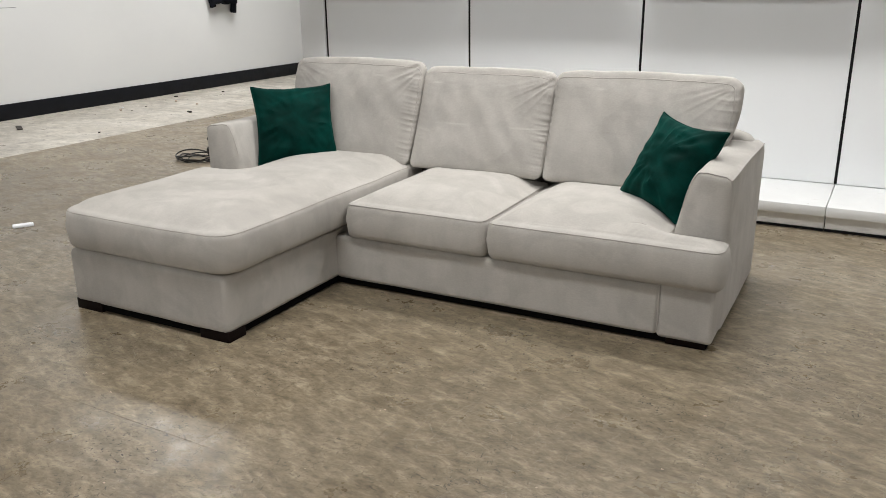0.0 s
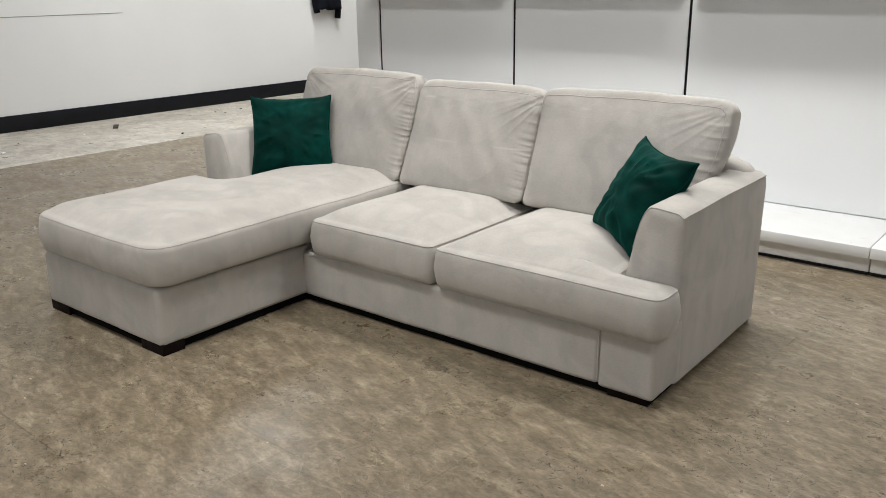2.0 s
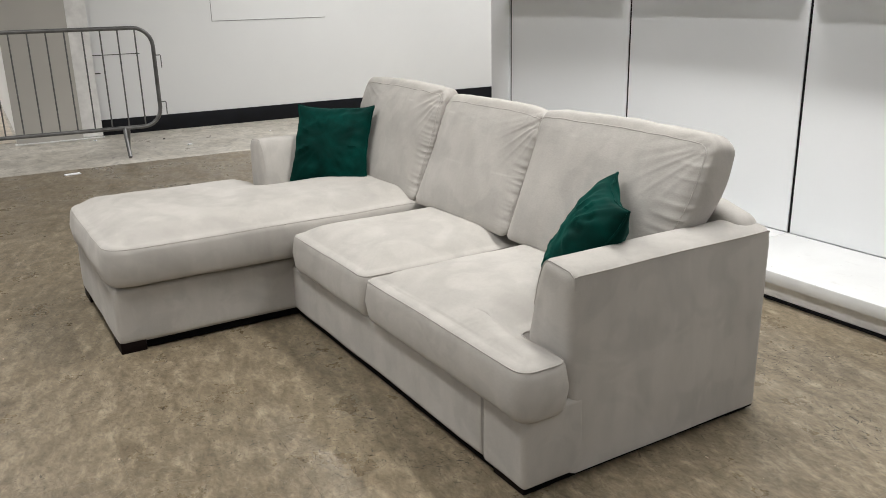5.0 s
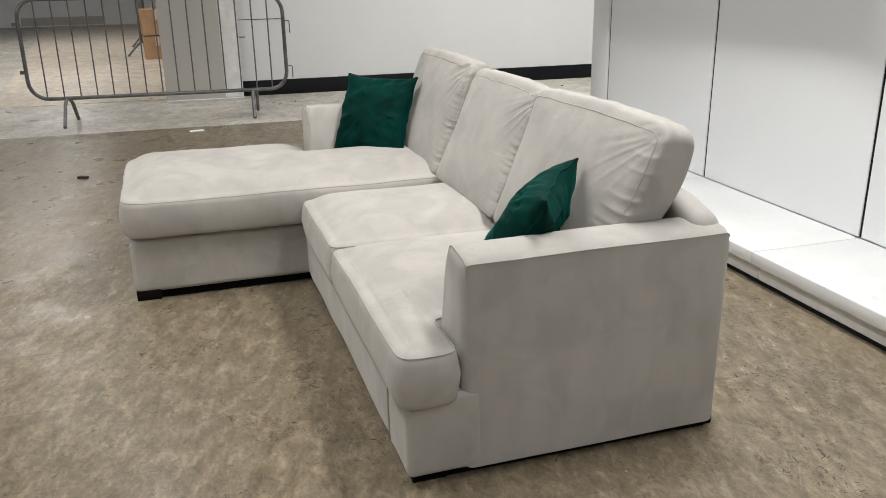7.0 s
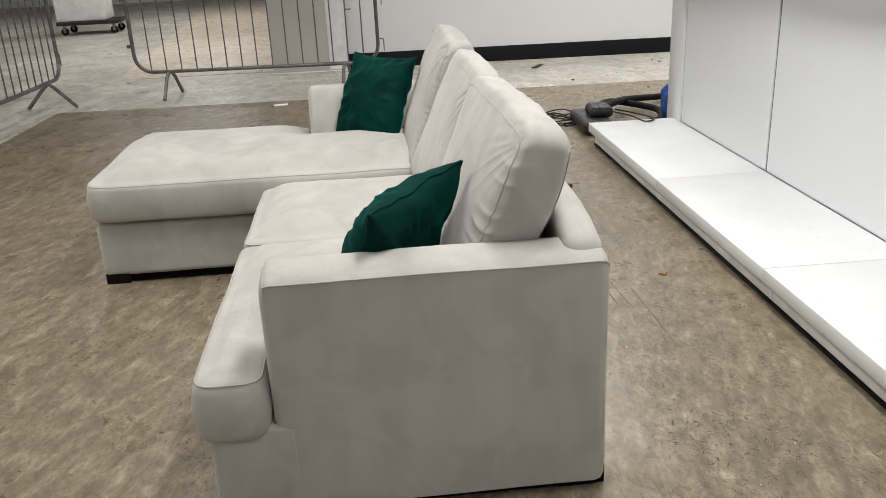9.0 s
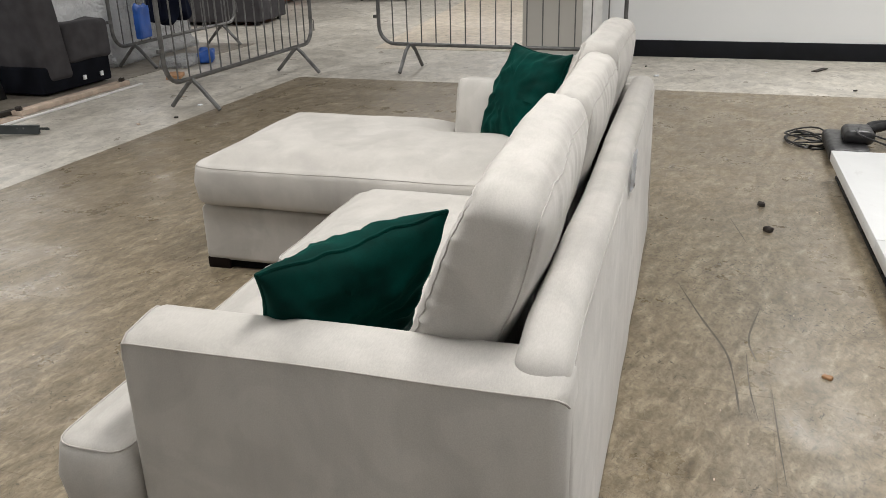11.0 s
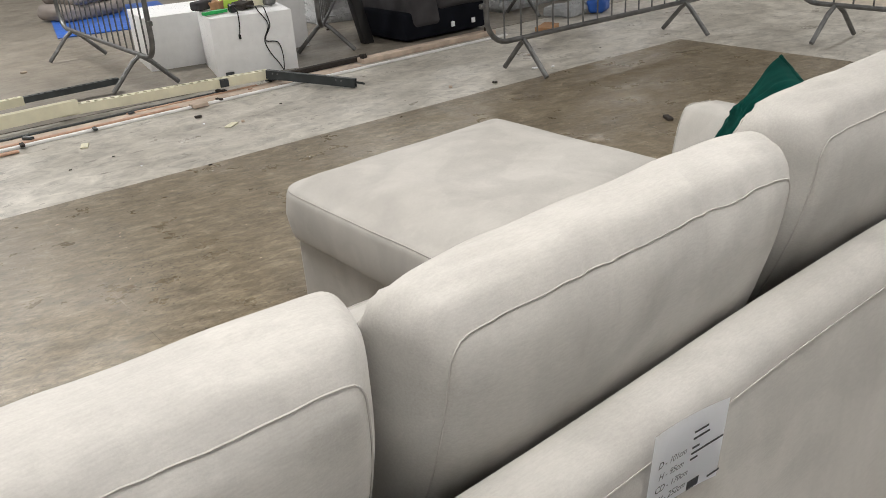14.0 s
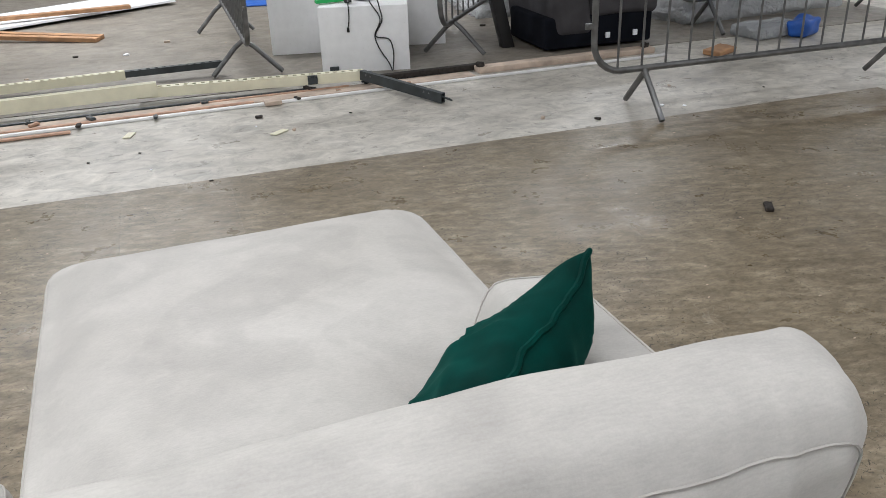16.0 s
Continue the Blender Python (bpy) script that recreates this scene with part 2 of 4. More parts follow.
    bump(nt, b, marble, 0.10, 0.003, n1)
    return m


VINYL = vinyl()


def screed(name, tones, stain, rough=(0.35, 0.7)):
    """Bare floor with old adhesive: pale, blotchy, scraped along its length."""
    m, nt, b = material(name)
    v = place(nt)
    base = ramp(nt, noise_tex(nt, v, 1.4, 7, 0.65, 0.5), ((0.28, tones[0]), (0.52, tones[1]), (0.74, tones[2])))
    fine = ramp(nt, noise_tex(nt, place(nt, (1.2, 1.7, 1)), 6, 8, 0.7, 0.8), ((0.35, grey(0.66)), (0.52, grey(0.98)), (0.66, grey(1.2))))
    col = mix(nt, 1.0, base, fine, "MULTIPLY")
    spots = noise_tex(nt, place(nt, (2.0, 2.6, 1)), 5.0, 9, 0.78, 0.4)
    col = mix(nt, ramp(nt, spots, ((0.57, grey(0.0)), (0.64, grey(0.75)))), col, stain)
    nt.links.new(col, b.inputs["Base Color"])
    nt.links.new(ramp(nt, noise_tex(nt, v, 3.0, 6, 0.7), ((0.3, grey(rough[0])), (0.7, grey(rough[1])))), b.inputs["Roughness"])
    n1 = bump(nt, b, noise_tex(nt, v, 7, 5), 0.12, 0.01)
    bump(nt, b, noise_tex(nt, v, 60, 4), 0.15, 0.003, n1)
    return m


SCREED = screed("pale_scraped_screed", ((0.33, 0.305, 0.262), (0.47, 0.44, 0.385), (0.63, 0.595, 0.535)), (0.15, 0.138, 0.118), (0.22, 0.6))
CONCRETE = screed("brown_concrete", ((0.17, 0.15, 0.12), (0.215, 0.19, 0.155), (0.265, 0.24, 0.20)), (0.10, 0.085, 0.07), (0.3, 0.55))
PLYFLOOR = screed("pale_beige_floor", ((0.50, 0.43, 0.34), (0.57, 0.50, 0.41), (0.63, 0.565, 0.47)), (0.44, 0.38, 0.31), (0.25, 0.5))


# ---- shapes ----
def thing(name, label, category, at=(0, 0, 0), turn=0.0, group="", kind=""):
    ob = new(name)
    ob.empty_display_size = 0.1
    ob.matrix_basis = pose(*at, 0, 0, turn)
    return tagged(ob, label, category, group, kind)


def mesh_of(name, bm, mat, smooth=True):
    me = bpy.data.meshes.new(name)
    bmesh.ops.recalc_face_normals(bm, faces=bm.faces)
    bm.to_mesh(me)
    bm.free()
    me.materials.append(mat)
    if smooth:
        me.shade_smooth()
        me.set_sharp_from_angle(angle=radians(42))
    return me


def part(name, bm, mat, parent, label="", smooth=True):
    ob = new(name, mesh_of(name, bm, mat, smooth))
    ob.parent = parent
    return tagged(ob, label)


def solid(name, bm, mat, label, category, at=(0, 0, 0), turn=0.0, group="", kind="", smooth=True):
    ob = new(name, mesh_of(name, bm, mat, smooth))
    ob.matrix_basis = pose(*at, 0, 0, turn)
    return tagged(ob, label, category, group, kind)


def box(lo, hi, bevel=0.0, seg=2, m=None, bm=None):
    bm = bm or bmesh.new()
    made = bmesh.ops.create_cube(bm, size=1)["verts"]
    for v in made:
        v.co = Vector([lo[i] + (v.co[i] + 0.5) * (hi[i] - lo[i]) for i in range(3)])
    if m:
        bmesh.ops.transform(bm, matrix=m, verts=made)
    if bevel:
        edges = list({e for v in made for e in v.link_edges})
        bmesh.ops.bevel(bm, geom=edges, offset=bevel, segments=seg, profile=0.5, affect="EDGES")
    return bm


def tube(points, r, sides=8, closed=False, bm=None):
    bm = bm or bmesh.new()
    pts = [Vector(p) for p in points]
    n = len(pts)
    rings, ref = [], None
    for i, p in enumerate(pts):
        a = pts[(i - 1) % n] if closed or i else p
        b = pts[(i + 1) % n] if closed or i < n - 1 else p
        d = (b - a).normalized()
        if ref is None:
            ref = d.orthogonal().normalized()
        ref = (ref - d * ref.dot(d)).normalized()
        side = d.cross(ref)
        rings.append([bm.verts.new(p + r * (math.cos(k * 2 * math.pi / sides) * ref + math.sin(k * 2 * math.pi / sides) * side)) for k in range(sides)])
    for i in range(n if closed else n - 1):
        a, b = rings[i], rings[(i + 1) % n]
        off = 0
        if closed and i == n - 1:
            off = min(range(sides), key=lambda o: (a[0].co - b[o].co).length)
        for k in range(sides):
            bm.faces.new((a[k], a[(k + 1) % sides], b[(k + 1 + off) % sides], b[(k + off) % sides]))
    if not closed:
        bm.faces.new(rings[0])
        bm.faces.new(rings[-1])
    return bm


def smooth_path(points, steps=6):
    """A Catmull-Rom line through the points."""
    p = [Vector(q) for q in points]
    p = [2 * p[0] - p[1]] + p + [2 * p[-1] - p[-2]]
    out = []
    for i in range(1, len(p) - 2):
        for k in range(steps):
            t = k / steps
            out.append(0.5 * (2 * p[i] + (p[i + 1] - p[i - 1]) * t + (2 * p[i - 1] - 5 * p[i] + 4 * p[i + 1] - p[i + 2]) * t * t
                              + (3 * p[i] - p[i - 1] - 3 * p[i + 1] + p[i + 2]) * t ** 3))
    return out + [p[-2]]


def round_poly(pts, radii, seg=6):
    """A flat outline with its corners rounded."""
    out, n = [], len(pts)
    for i, (p, r) in enumerate(zip(pts, radii)):
        p, a, b = Vector(p), Vector(pts[i - 1]), Vector(pts[(i + 1) % n])
        u, w = (a - p).normalized(), (b - p).normalized()
        for k in range(seg + 1):
            t = k / seg
            out.append((p + u * r) * (1 - t) ** 2 + p * 2 * t * (1 - t) + (p + w * r) * t * t)
    return out


def dense(pts, step):
    out = []
    for i, p in enumerate(pts):
        q = pts[(i + 1) % len(pts)]
        k = max(1, int((q - p).length / step))
        out += [p.lerp(q, j / k) for j in range(k)]
    return out


def normals2(pts):
    n, out = len(pts), []
    area = sum(pts[i].x * pts[(i + 1) % n].y - pts[(i + 1) % n].x * pts[i].y for i in range(n))
    s = 1 if area > 0 else -1
    for i in range(n):
        d = (pts[(i + 1) % n] - pts[i - 1]).normalized()
        out.append(Vector((d.y, -d.x)) * s)
    return out


def loft(rings, bm=None, caps=True):
    bm = bm or bmesh.new()
    rows = [[bm.verts.new(p) for p in ring] for ring in rings]
    n = len(rows[0])
    for a, b in zip(rows, rows[1:]):
        for k in range(n):
            bm.faces.new((a[k], a[(k + 1) % n], b[(k + 1) % n], b[k]))
    if caps:
        bm.faces.new(rows[0])
        bm.faces.new(rows[-1])
    return bm


def seat_pad(outline, centre, z0, z1, r, crown, bulge=0.008, fn=None):
    """A stuffed seat cushion on a rounded outline: boxed border, crowned top."""
    nor = normals2(outline)
    c = Vector(centre)
    rings = []
    for k in range(4):
        a = k / 3 * math.pi / 2
        rings.append([(p - n * r * 0.8 * (1 - math.sin(a)), z0 + r * 0.8 * (1 - math.cos(a))) for p, n in zip(outline, nor)])
    rings.append([(p + n * bulge, (z0 + z1) / 2) for p, n in zip(outline, nor)])
    for k in range(5):
        a = k / 4 * math.pi / 2
        rings.append([(p - n * r * (1 - math.cos(a)), z1 - r + r * math.sin(a)) for p, n in zip(outline, nor)])
    rim = [p for p, z in rings[-1]]
    pts = np.array([tuple(p.lerp(rim[(i + 1) % len(rim)], j / 8)) for i, p in enumerate(rim) for j in range(8)])
    for s in (0.975, 0.95, 0.92, 0.88, 0.83, 0.77, 0.70, 0.62, 0.53, 0.43, 0.32, 0.22, 0.13, 0.06, 0.02):
        ring = []
        for p in rim:
            q = c + (p - c) * s
            d = float(np.sqrt(((pts - (q.x, q.y)) ** 2).sum(axis=1).min()))
            ring.append((q, z1 + crown * (1 - math.exp(-(d / 0.075) ** 1.25))))
        rings.append(ring)
    flat = [[Vector((p.x, p.y, z)) for p, z in ring] for ring in rings]
    if fn:
        flat = [[fn(q) for q in ring] for ring in flat]
    return loft(flat)


def soft_box(lo, hi, r, n=10, c=4, fn=None):
    """A box with fully rounded edges on an even net (one count, or one for each axis), bent by fn."""
    bm = bmesh.new()
    counts = n if isinstance(n, tuple) else (n, n, n)
    lines = []
    for i in range(3):
        n = counts[i]
        a, b = lo[i] + r, hi[i] - r
        low = [a - r * math.tan(math.pi / 4 * (c - k) / c) for k in range(c)]
        high = [b + r * math.tan(math.pi / 4 * k / c) for k in range(1, c + 1)]
        lines.append(low + [a + (b - a) * k / n for k in range(n + 1)] + high)
    inner = [(lo[i] + r, hi[i] - r) for i in range(3)]
    seen = {}

    def vert(ijk):
        if ijk not in seen:
            p = Vector([lines[i][ijk[i]] for i in range(3)])
            q = Vector([min(max(p[i], inner[i][0]), inner[i][1]) for i in range(3)])
            p = q + (p - q).normalized() * r
            seen[ijk] = bm.verts.new(fn(p) if fn else p)
        return seen[ijk]

    tops = [len(line) - 1 for line in lines]
    for ax in range(3):
        u, v = (ax + 1) % 3, (ax + 2) % 3
        for end in (0, tops[ax]):
            for i in range(tops[u]):
                for j in range(tops[v]):
                    quad = []
                    for di, dj in ((0, 0), (1, 0), (1, 1), (0, 1)):
                        ijk = [0, 0, 0]
                        ijk[ax], ijk[u], ijk[v] = end, i + di, j + dj
                        quad.append(vert(tuple(ijk)))
                    bm.faces.new(quad)
    return bm


# ---- the hall ----
WX = -8.03                      # face of the long white wall
solid("floor", box((-24, -14, -0.15), (5.2, 11.2, 0.0)), SCREED, "pale scraped screed floor with old adhesive", "floor", kind="structure", smooth=False)
solid("floor_concrete", box((-8.2, -14, 0.0005), (5.2, -1.14, 0.004)), CONCRETE, "brown stained concrete floor behind the partition line", "floor", kind="structure", smooth=False)
bm = bmesh.new()
sheet = [[bm.verts.new((x, y, z)) for x, y in ((-21.8, -1.15), (-8.10, 0.40), (-8.10, 2.11), (-21.8, 2.11))] for z in (0.0005, 0.004)]
bm.faces.new(sheet[0])
bm.faces.new(sheet[1])
for k in range(4):
    bm.faces.new((sheet[0][k], sheet[0][(k + 1) % 4], sheet[1][(k + 1) % 4], sheet[1][k]))
solid("floor_doorway", bm, PLYFLOOR, "pale beige sheet floor beyond the barrier", "floor", kind="structure", smooth=False)
solid("ceiling", box((-24, -14, CEIL), (5.2, 11.2, CEIL + 0.15)), CEILING, "unseen board ceiling in dark grey that limits bounced light", "ceiling", kind="structure", smooth=False)
solid("wall_west", box((WX - 0.2, 2.12, 0), (WX, 11.0, CEIL)), WALL, "long white painted wall with scuffs", "wall", kind="structure", smooth=False)
solid("wall_west_far", box((-24.0, -14, 0), (-21.85, 11.0, CEIL)), WALL, "far white painted wall", "wall", kind="structure", smooth=False)
solid("wall_side", box((-21.8, 2.14, 0), (WX - 0.2, 2.28, CEIL)), WALL, "white painted side wall of the back room", "wall", kind="structure", smooth=False)
solid("wall_north", box((-24, 11.0, 0), (5.2, 11.2, CEIL)), WALL, "white painted end wall", "wall", kind="structure", smooth=False)
solid("wall_south", box((-24, -14.2, 0), (5.2, -14.0, CEIL)), WALL, "white painted end wall", "wall", kind="structure", smooth=False)
solid("wall_east", box((5.0, -14, 0), (5.2, 11.0, CEIL)), WALL, "white painted end wall", "wall", kind="structure", smooth=False)
solid("baseboard", box((WX - 0.001, 2.90, 0), (WX + 0.018, 11.0, 0.160), 0.004), SKIRT, "tall black painted skirting board", "skirting board", kind="structure")


# ---- sofa ----
S0 = Vector((-0.52, 2.95, 0))
sofa = thing("corner_sofa", "pale grey velvet chaise sofa on low dark feet", "sofa", S0, 2.0)


def spart(name, bm, mat=FABRIC, parent=None, label=""):
    bm.transform(Matrix.Translation(-S0))
    return part(name, bm, mat, parent or sofa, label)


def rough3(p, amp, size, seed=0.0):
    return amp * noise.noise(Vector((p.x / size + seed, p.y / size, p.z / size)))


XR, XL = -0.507, -3.040           # outer faces of the arms
YB = 3.905                      # back face
SEAT_Z = 0.412                  # seam height of the seat pads

# bases
def sag(p):
    p = p.copy()
    p.y += rough3(p, 0.006, 0.25)
    p.x += rough3(p, 0.006, 0.25, 7)
    return p


spart("front_rail", soft_box((-2.19, 2.930, 0.036), (-0.708, 3.36, 0.240), 0.02, 14, 3, sag))
spart("chaise_base", soft_box((-3.030, 2.192, 0.038), (-2.172, 3.80, 0.272), 0.022, 14, 3, sag))
# black lining carried almost to the floor, painting the shaded gap below the base
spart("bottom_lining_gap", box((-3.022, 2.948, 0.010), (-0.527, 3.890, 0.06)), LINING_GAP)
spart("bottom_lining_gap", box((-3.015, 2.208, 0.010), (-2.190, 2.946, 0.06)), LINING_GAP)
for fx, fy in ((-2.952, 2.245), (-2.250, 2.245), (-0.605, 2.995), (-0.605, 3.82), (-2.945, 3.82)):
    spart("foot", box((fx - 0.075, fy - 0.05, 0), (fx + 0.075, fy + 0.05, 0.050), 0.005), DARKWOOD, label="dark-stained wooden block foot")


def arm(x_out, x_in, y0, y1, z0, ztop, zpad):
    """An arm with an upright outer face and an inner face that rounds over and flares out to the seat."""
    s = 1 if x_in > x_out else -1
    w = abs(x_in - x_out)

    def ring(y, k):
        prof = [(k, z0 + k), (k, 0.3), (k, ztop - 0.05), (0.004 + k, ztop - 0.014 - k), (0.022 + k, ztop - k), (0.5 * w, ztop + 0.010 - k)]
        for j in range(7):
            a = j / 6
            prof.append((w * (0.62 + 0.30 * a ** 1.15) - k, ztop + 0.009 - 0.15 * a ** 2.3 - k))
        prof += [(w * 1.02 - k, zpad), (w * 1.03 - k, z0 + k)]
        return [Vector((x_out + s * px, y, pz)) for px, pz in prof]

    body = []
    for j in range(4):
        a = j / 3 * math.pi / 2
        body.append(ring(y0 + 0.028 * (1 - math.cos(a)), 0.028 * (1 - math.sin(a))))
    for j in range(1, 14):
        body.append(ring(y0 + 0.028 + (y1 - y0 - 0.056) * j / 14, 0.0))
    for j in range(4):
        a = j / 3 * math.pi / 2
        body.append(ring(y1 - 0.028 * (1 - math.sin(a)), 0.028 * (1 - math.cos(a))))
    body = [[q + Vector((rough3(q, 0.004, 0.3, 3), 0, rough3(q, 0.004, 0.3, 5) if q.z > 0.35 else 0)) for q in rg] for rg in body]
    a_ob = spart("arm", loft(body))
    line = [q + Vector((0, -0.001, 0.0005)) for q in body[2][2:-2]]
    spart("piping", tube(line, 0.0020, 6), SEAM, a_ob)
    edge = [rg[3] + Vector((-s * 0.001, 0, 0.002)) for rg in body[2:]]
    spart("piping", tube(edge, 0.0020, 6), SEAM, a_ob)
    return a_ob


arm(XR, -0.707, 3.083, 3.890, 0.031, 0.638, 0.40)
arm(XL + 0.004, -2.816, 3.065, 3.890, 0.020, 0.657, 0.42)
spart("arm_base", soft_box((-0.712, 2.926, 0.031), (XR - 0.001, 3.14, 0.272), 0.018, 12, 3, sag))
spart("piping", tube([(-0.710, 2.9265, 0.06), (-0.710, 2.925, 0.16), (-0.710, 2.9265, 0.265)], 0.0026, 6), SEAM)


# back frame
def back_bend(p):
    p = p.copy()
    t = max(0, p.z - 0.05) / 0.68
    p.y -= 0.020 * t
    p.z += 0.006 * math.sin(p.x * 5.0) * (1 if p.z > 0.6 else 0)
    p.z -= 0.040 * t * min(1, max(0, p.x + 0.70) / 0.15)
    p.y += rough3(p, 0.006, 0.3, 11)
    return p


spart("back_frame", soft_box((-2.955, 3.812, 0.016), (-0.545, YB, 0.704), 0.040, 26, 4, back_bend), label="plain pale velvet outside back")
spart("back_post", soft_box((XL, 3.76, 0.018), (-2.94, YB - 0.010, 0.684), 0.03, 8, 3, back_bend))
spart("piping", tube([back_bend(Vector((-2.91 + i * 0.05, YB, 0.655))) for i in range(47)], 0.0014, 5), SEAM)
for sx in (-2.935,):
    spart("piping", tube([(sx, YB - 0.020 * (z - 0.05) / 0.68 + 0.0008, z) for z in (0.07, 0.25, 0.45, 0.63)], 0.0012, 5), SEAM)


# seat pads
def pad_noise(seed):
    def f(p):
        p = p.copy()
        top = p.z > SEAT_Z
        p.z += rough3(p, 0.0055 if top else 0.002, 0.26, seed)
        p.x += rough3(p, 0.004, 0.22, seed + 3)
        p.y += rough3(p, 0.004, 0.22, seed + 5)
        return p
    return f


def pad(name, corners, radii, centre, z0, z1, crown, seed, r=0.03):
    outline = dense(round_poly(corners, radii), 0.035)
    f = pad_noise(seed)
    ob = spart(name, seat_pad(outline, centre, z0, z1, r, crown, fn=f))
    nor = normals2(outline)
    line = [f(Vector((p.x - n.x * 0.0082, p.y - n.y * 0.0082, z1 - 0.0094))) for p, n in zip(outline, nor)]
    spart("piping", tube(line, 0.0019, 6, True), SEAM, ob)
    return ob


pad("chaise_cushion", [(-3.052, 2.172), (-2.130, 2.172), (-2.130, 3.66), (-2.82, 3.66), (-2.82, 3.055), (-3.055, 3.055)],
    [0.12, 0.12, 0.03, 0.03, 0.02, 0.05], (-2.52, 2.82), 0.283, 0.446, 0.054, 1.0, 0.030)
pad("seat_cushion", [(-2.110, 2.903), (-1.424, 2.903), (-1.424, 3.66), (-2.110, 3.66)], [0.05, 0.05, 0.03, 0.03], (-1.77, 3.27), 0.243, 0.406, 0.061, 4.0, 0.034)
pad("seat_cushion", [(-1.420, 2.903), (-0.484, 2.903), (-0.484, 3.076), (-0.716, 3.076), (-0.716, 3.66), (-1.420, 3.66)],
    [0.05, 0.065, 0.055, 0.02, 0.04, 0.04], (-1.02, 2.995), 0.243, 0.406, 0.059, 9.0, 0.034)


# back cushions
def fold_line(x, seed):
    """Sharp-crested folds: 1 on a crest, falling away to both sides."""
    return 1 - min(1, abs(noise.noise(Vector((x, seed, seed * 0.37)))) * 3.2)


def back_cushion(x0, x1, flare0, flare1, seed, top, ahead0, ahead1, taper0, taper1, gather0, gather1):
    """A plump boxed cushion that leans back, narrow at its foot; folds run in from its seams and gather at its corners."""
    cx, hw = (x0 + x1) / 2, (x1 - x0) / 2
    z0, h = 0.440, top - 0.440
    ya, yb, r = -0.11, 0.11, 0.034

    def f(p):
        u, w, t = (p.x - cx) / hw, p.y / yb, (p.z - z0) / h
        tt = min(1, max(0, t))
        front = 3.505 + 0.225 * tt - 0.035 * tt * tt
        rear = 3.640 + 0.295 * tt - 0.125 * tt * tt + (0.02 * tt * max(0, u) if x1 > -0.8 else 0)
        k = (w + 1) / 2
        q = Vector((p.x, front + (rear - front) * k - (1 - k) * tt * (ahead0 + (ahead1 - ahead0) * (u + 1) / 2), p.z))
        body = (1 - min(1, abs(u)) ** 4) * (1 - abs(2 * tt - 1) ** 3)
        q.y += (-0.030 if w < 0 else 0.022) * body * abs(w)
        q.z -= 0.022 * k * max(0, tt - 0.4) / 0.6
        if tt > 0.75:
            rise = (tt - 0.75) / 0.25
            q.z += rise * (0.036 * (1 - w ** 4) * (1 - 0.15 * abs(u) ** 4) + 0.004 * (1 - u * u) - 0.010 * abs(u) ** 8)
        s = 1 if u > 0 else -1
        fl = flare1 if u > 0 else flare0
        q.x += s * abs(u) ** 2 * (fl * math.sin(tt * math.pi * 0.60) + 0.012 * (1 - w * w))
        q.x -= s * abs(u) ** 3.5 * (taper1 if u > 0 else taper0) * 0.85 * k * tt
        q.x -= s * abs(u) ** 4 * 0.035 * k * (1 - tt) ** 2
        # folds that run in from the side seams of the front
        gather = gather1 if u > 0 else gather0
        edge = max(0, abs(u) - 0.72) / 0.28
        if edge > 0 and gather > 0:
            small = (fold_line(tt * 17 + 2.2 * abs(u) * s, seed + s) - 0.45) * (0.35 + 1.3 * max(0, noise.noise(Vector((tt * 3.1, seed, s * 2.0))) + 0.25))
            q.y -= 0.0075 * gather * edge ** 1.6 * small * max(0, min(1, 0.2 - 1.1 * w))
            q.x += s * 0.0025 * gather * edge ** 3 * small * max(0, -w)
        # long folds that fan out from the top corner
        if gather > 0.6:
            dx, dz = 1 - abs(u), 1.02 - tt
            reach = math.hypot(dx * hw, dz * h)
            fan = fold_line(math.atan2(dz * h, dx * hw + 0.02) * 4.5, seed + 3 * s) - 0.4
            q.y -= 0.0085 * gather * fan * math.exp(-(reach / 0.14) ** 2) * min(1, reach / 0.03) * max(0, min(1, 0.3 - w)) * (0.25 + 0.75 * dx * hw / (reach + 0.001))
            pinch = math.exp(-((reach - 0.03) / 0.028) ** 2)
            q.y += 0.005 * gather * pinch * max(0, -w)
        # short puckers under the rear top seam, softer ones over the top
        if w > 0.0 and tt > 0.5:
            pucker = fold_line(q.x * 17, seed) - 0.5
            q.y += 0.0075 * pucker * math.exp(-((tt - 0.93) / 0.13) ** 2) * (0.5 + noise.noise(Vector((q.x * 5, seed, 1))))
        if tt > 0.9:
            q.z += 0.004 * noise.noise(Vector((q.x * 12 + w * 2, w * 2, seed)))
        q.y += rough3(q, 0.007, 0.25, seed) + 0.0025 * noise.noise(Vector((q.x * 13 + q.z * 9, q.z * 5, seed)))
        q.x += rough3(q, 0.005, 0.2, seed + 4)
        q.z += rough3(q, 0.005, 0.25, seed + 8) * (1 if tt > 0.5 else 0.2)
        return q

    ob = spart("back_cushion", soft_box((x0, ya, z0), (x1, yb, top), r, (120, 14, 84), 4, f))
    k = r * 0.262

    def seam(y):
        out = [(x0 + k, y, z0 + 0.06 + (h - 0.06 - r) * i / 36) for i in range(37)]
        out += [(x0 + r - 0.738 * r * math.cos(a), y, top - r + 0.738 * r * math.sin(a)) for a in (0.3, 0.8, 1.25)]
        out += [(x0 + r + (x1 - x0 - 2 * r) * (i - 0.5) / 90, y, top - k) for i in range(1, 91)]
        out += [(x1 - r + 0.738 * r * math.cos(a), y, top - r + 0.738 * r * math.sin(a)) for a in (1.25, 0.8, 0.3)]
        out += [(x1 - k, y, top - r - (h - 0.06 - r) * i / 36) for i in range(37)]
        return [f(Vector(q)) for q in out]

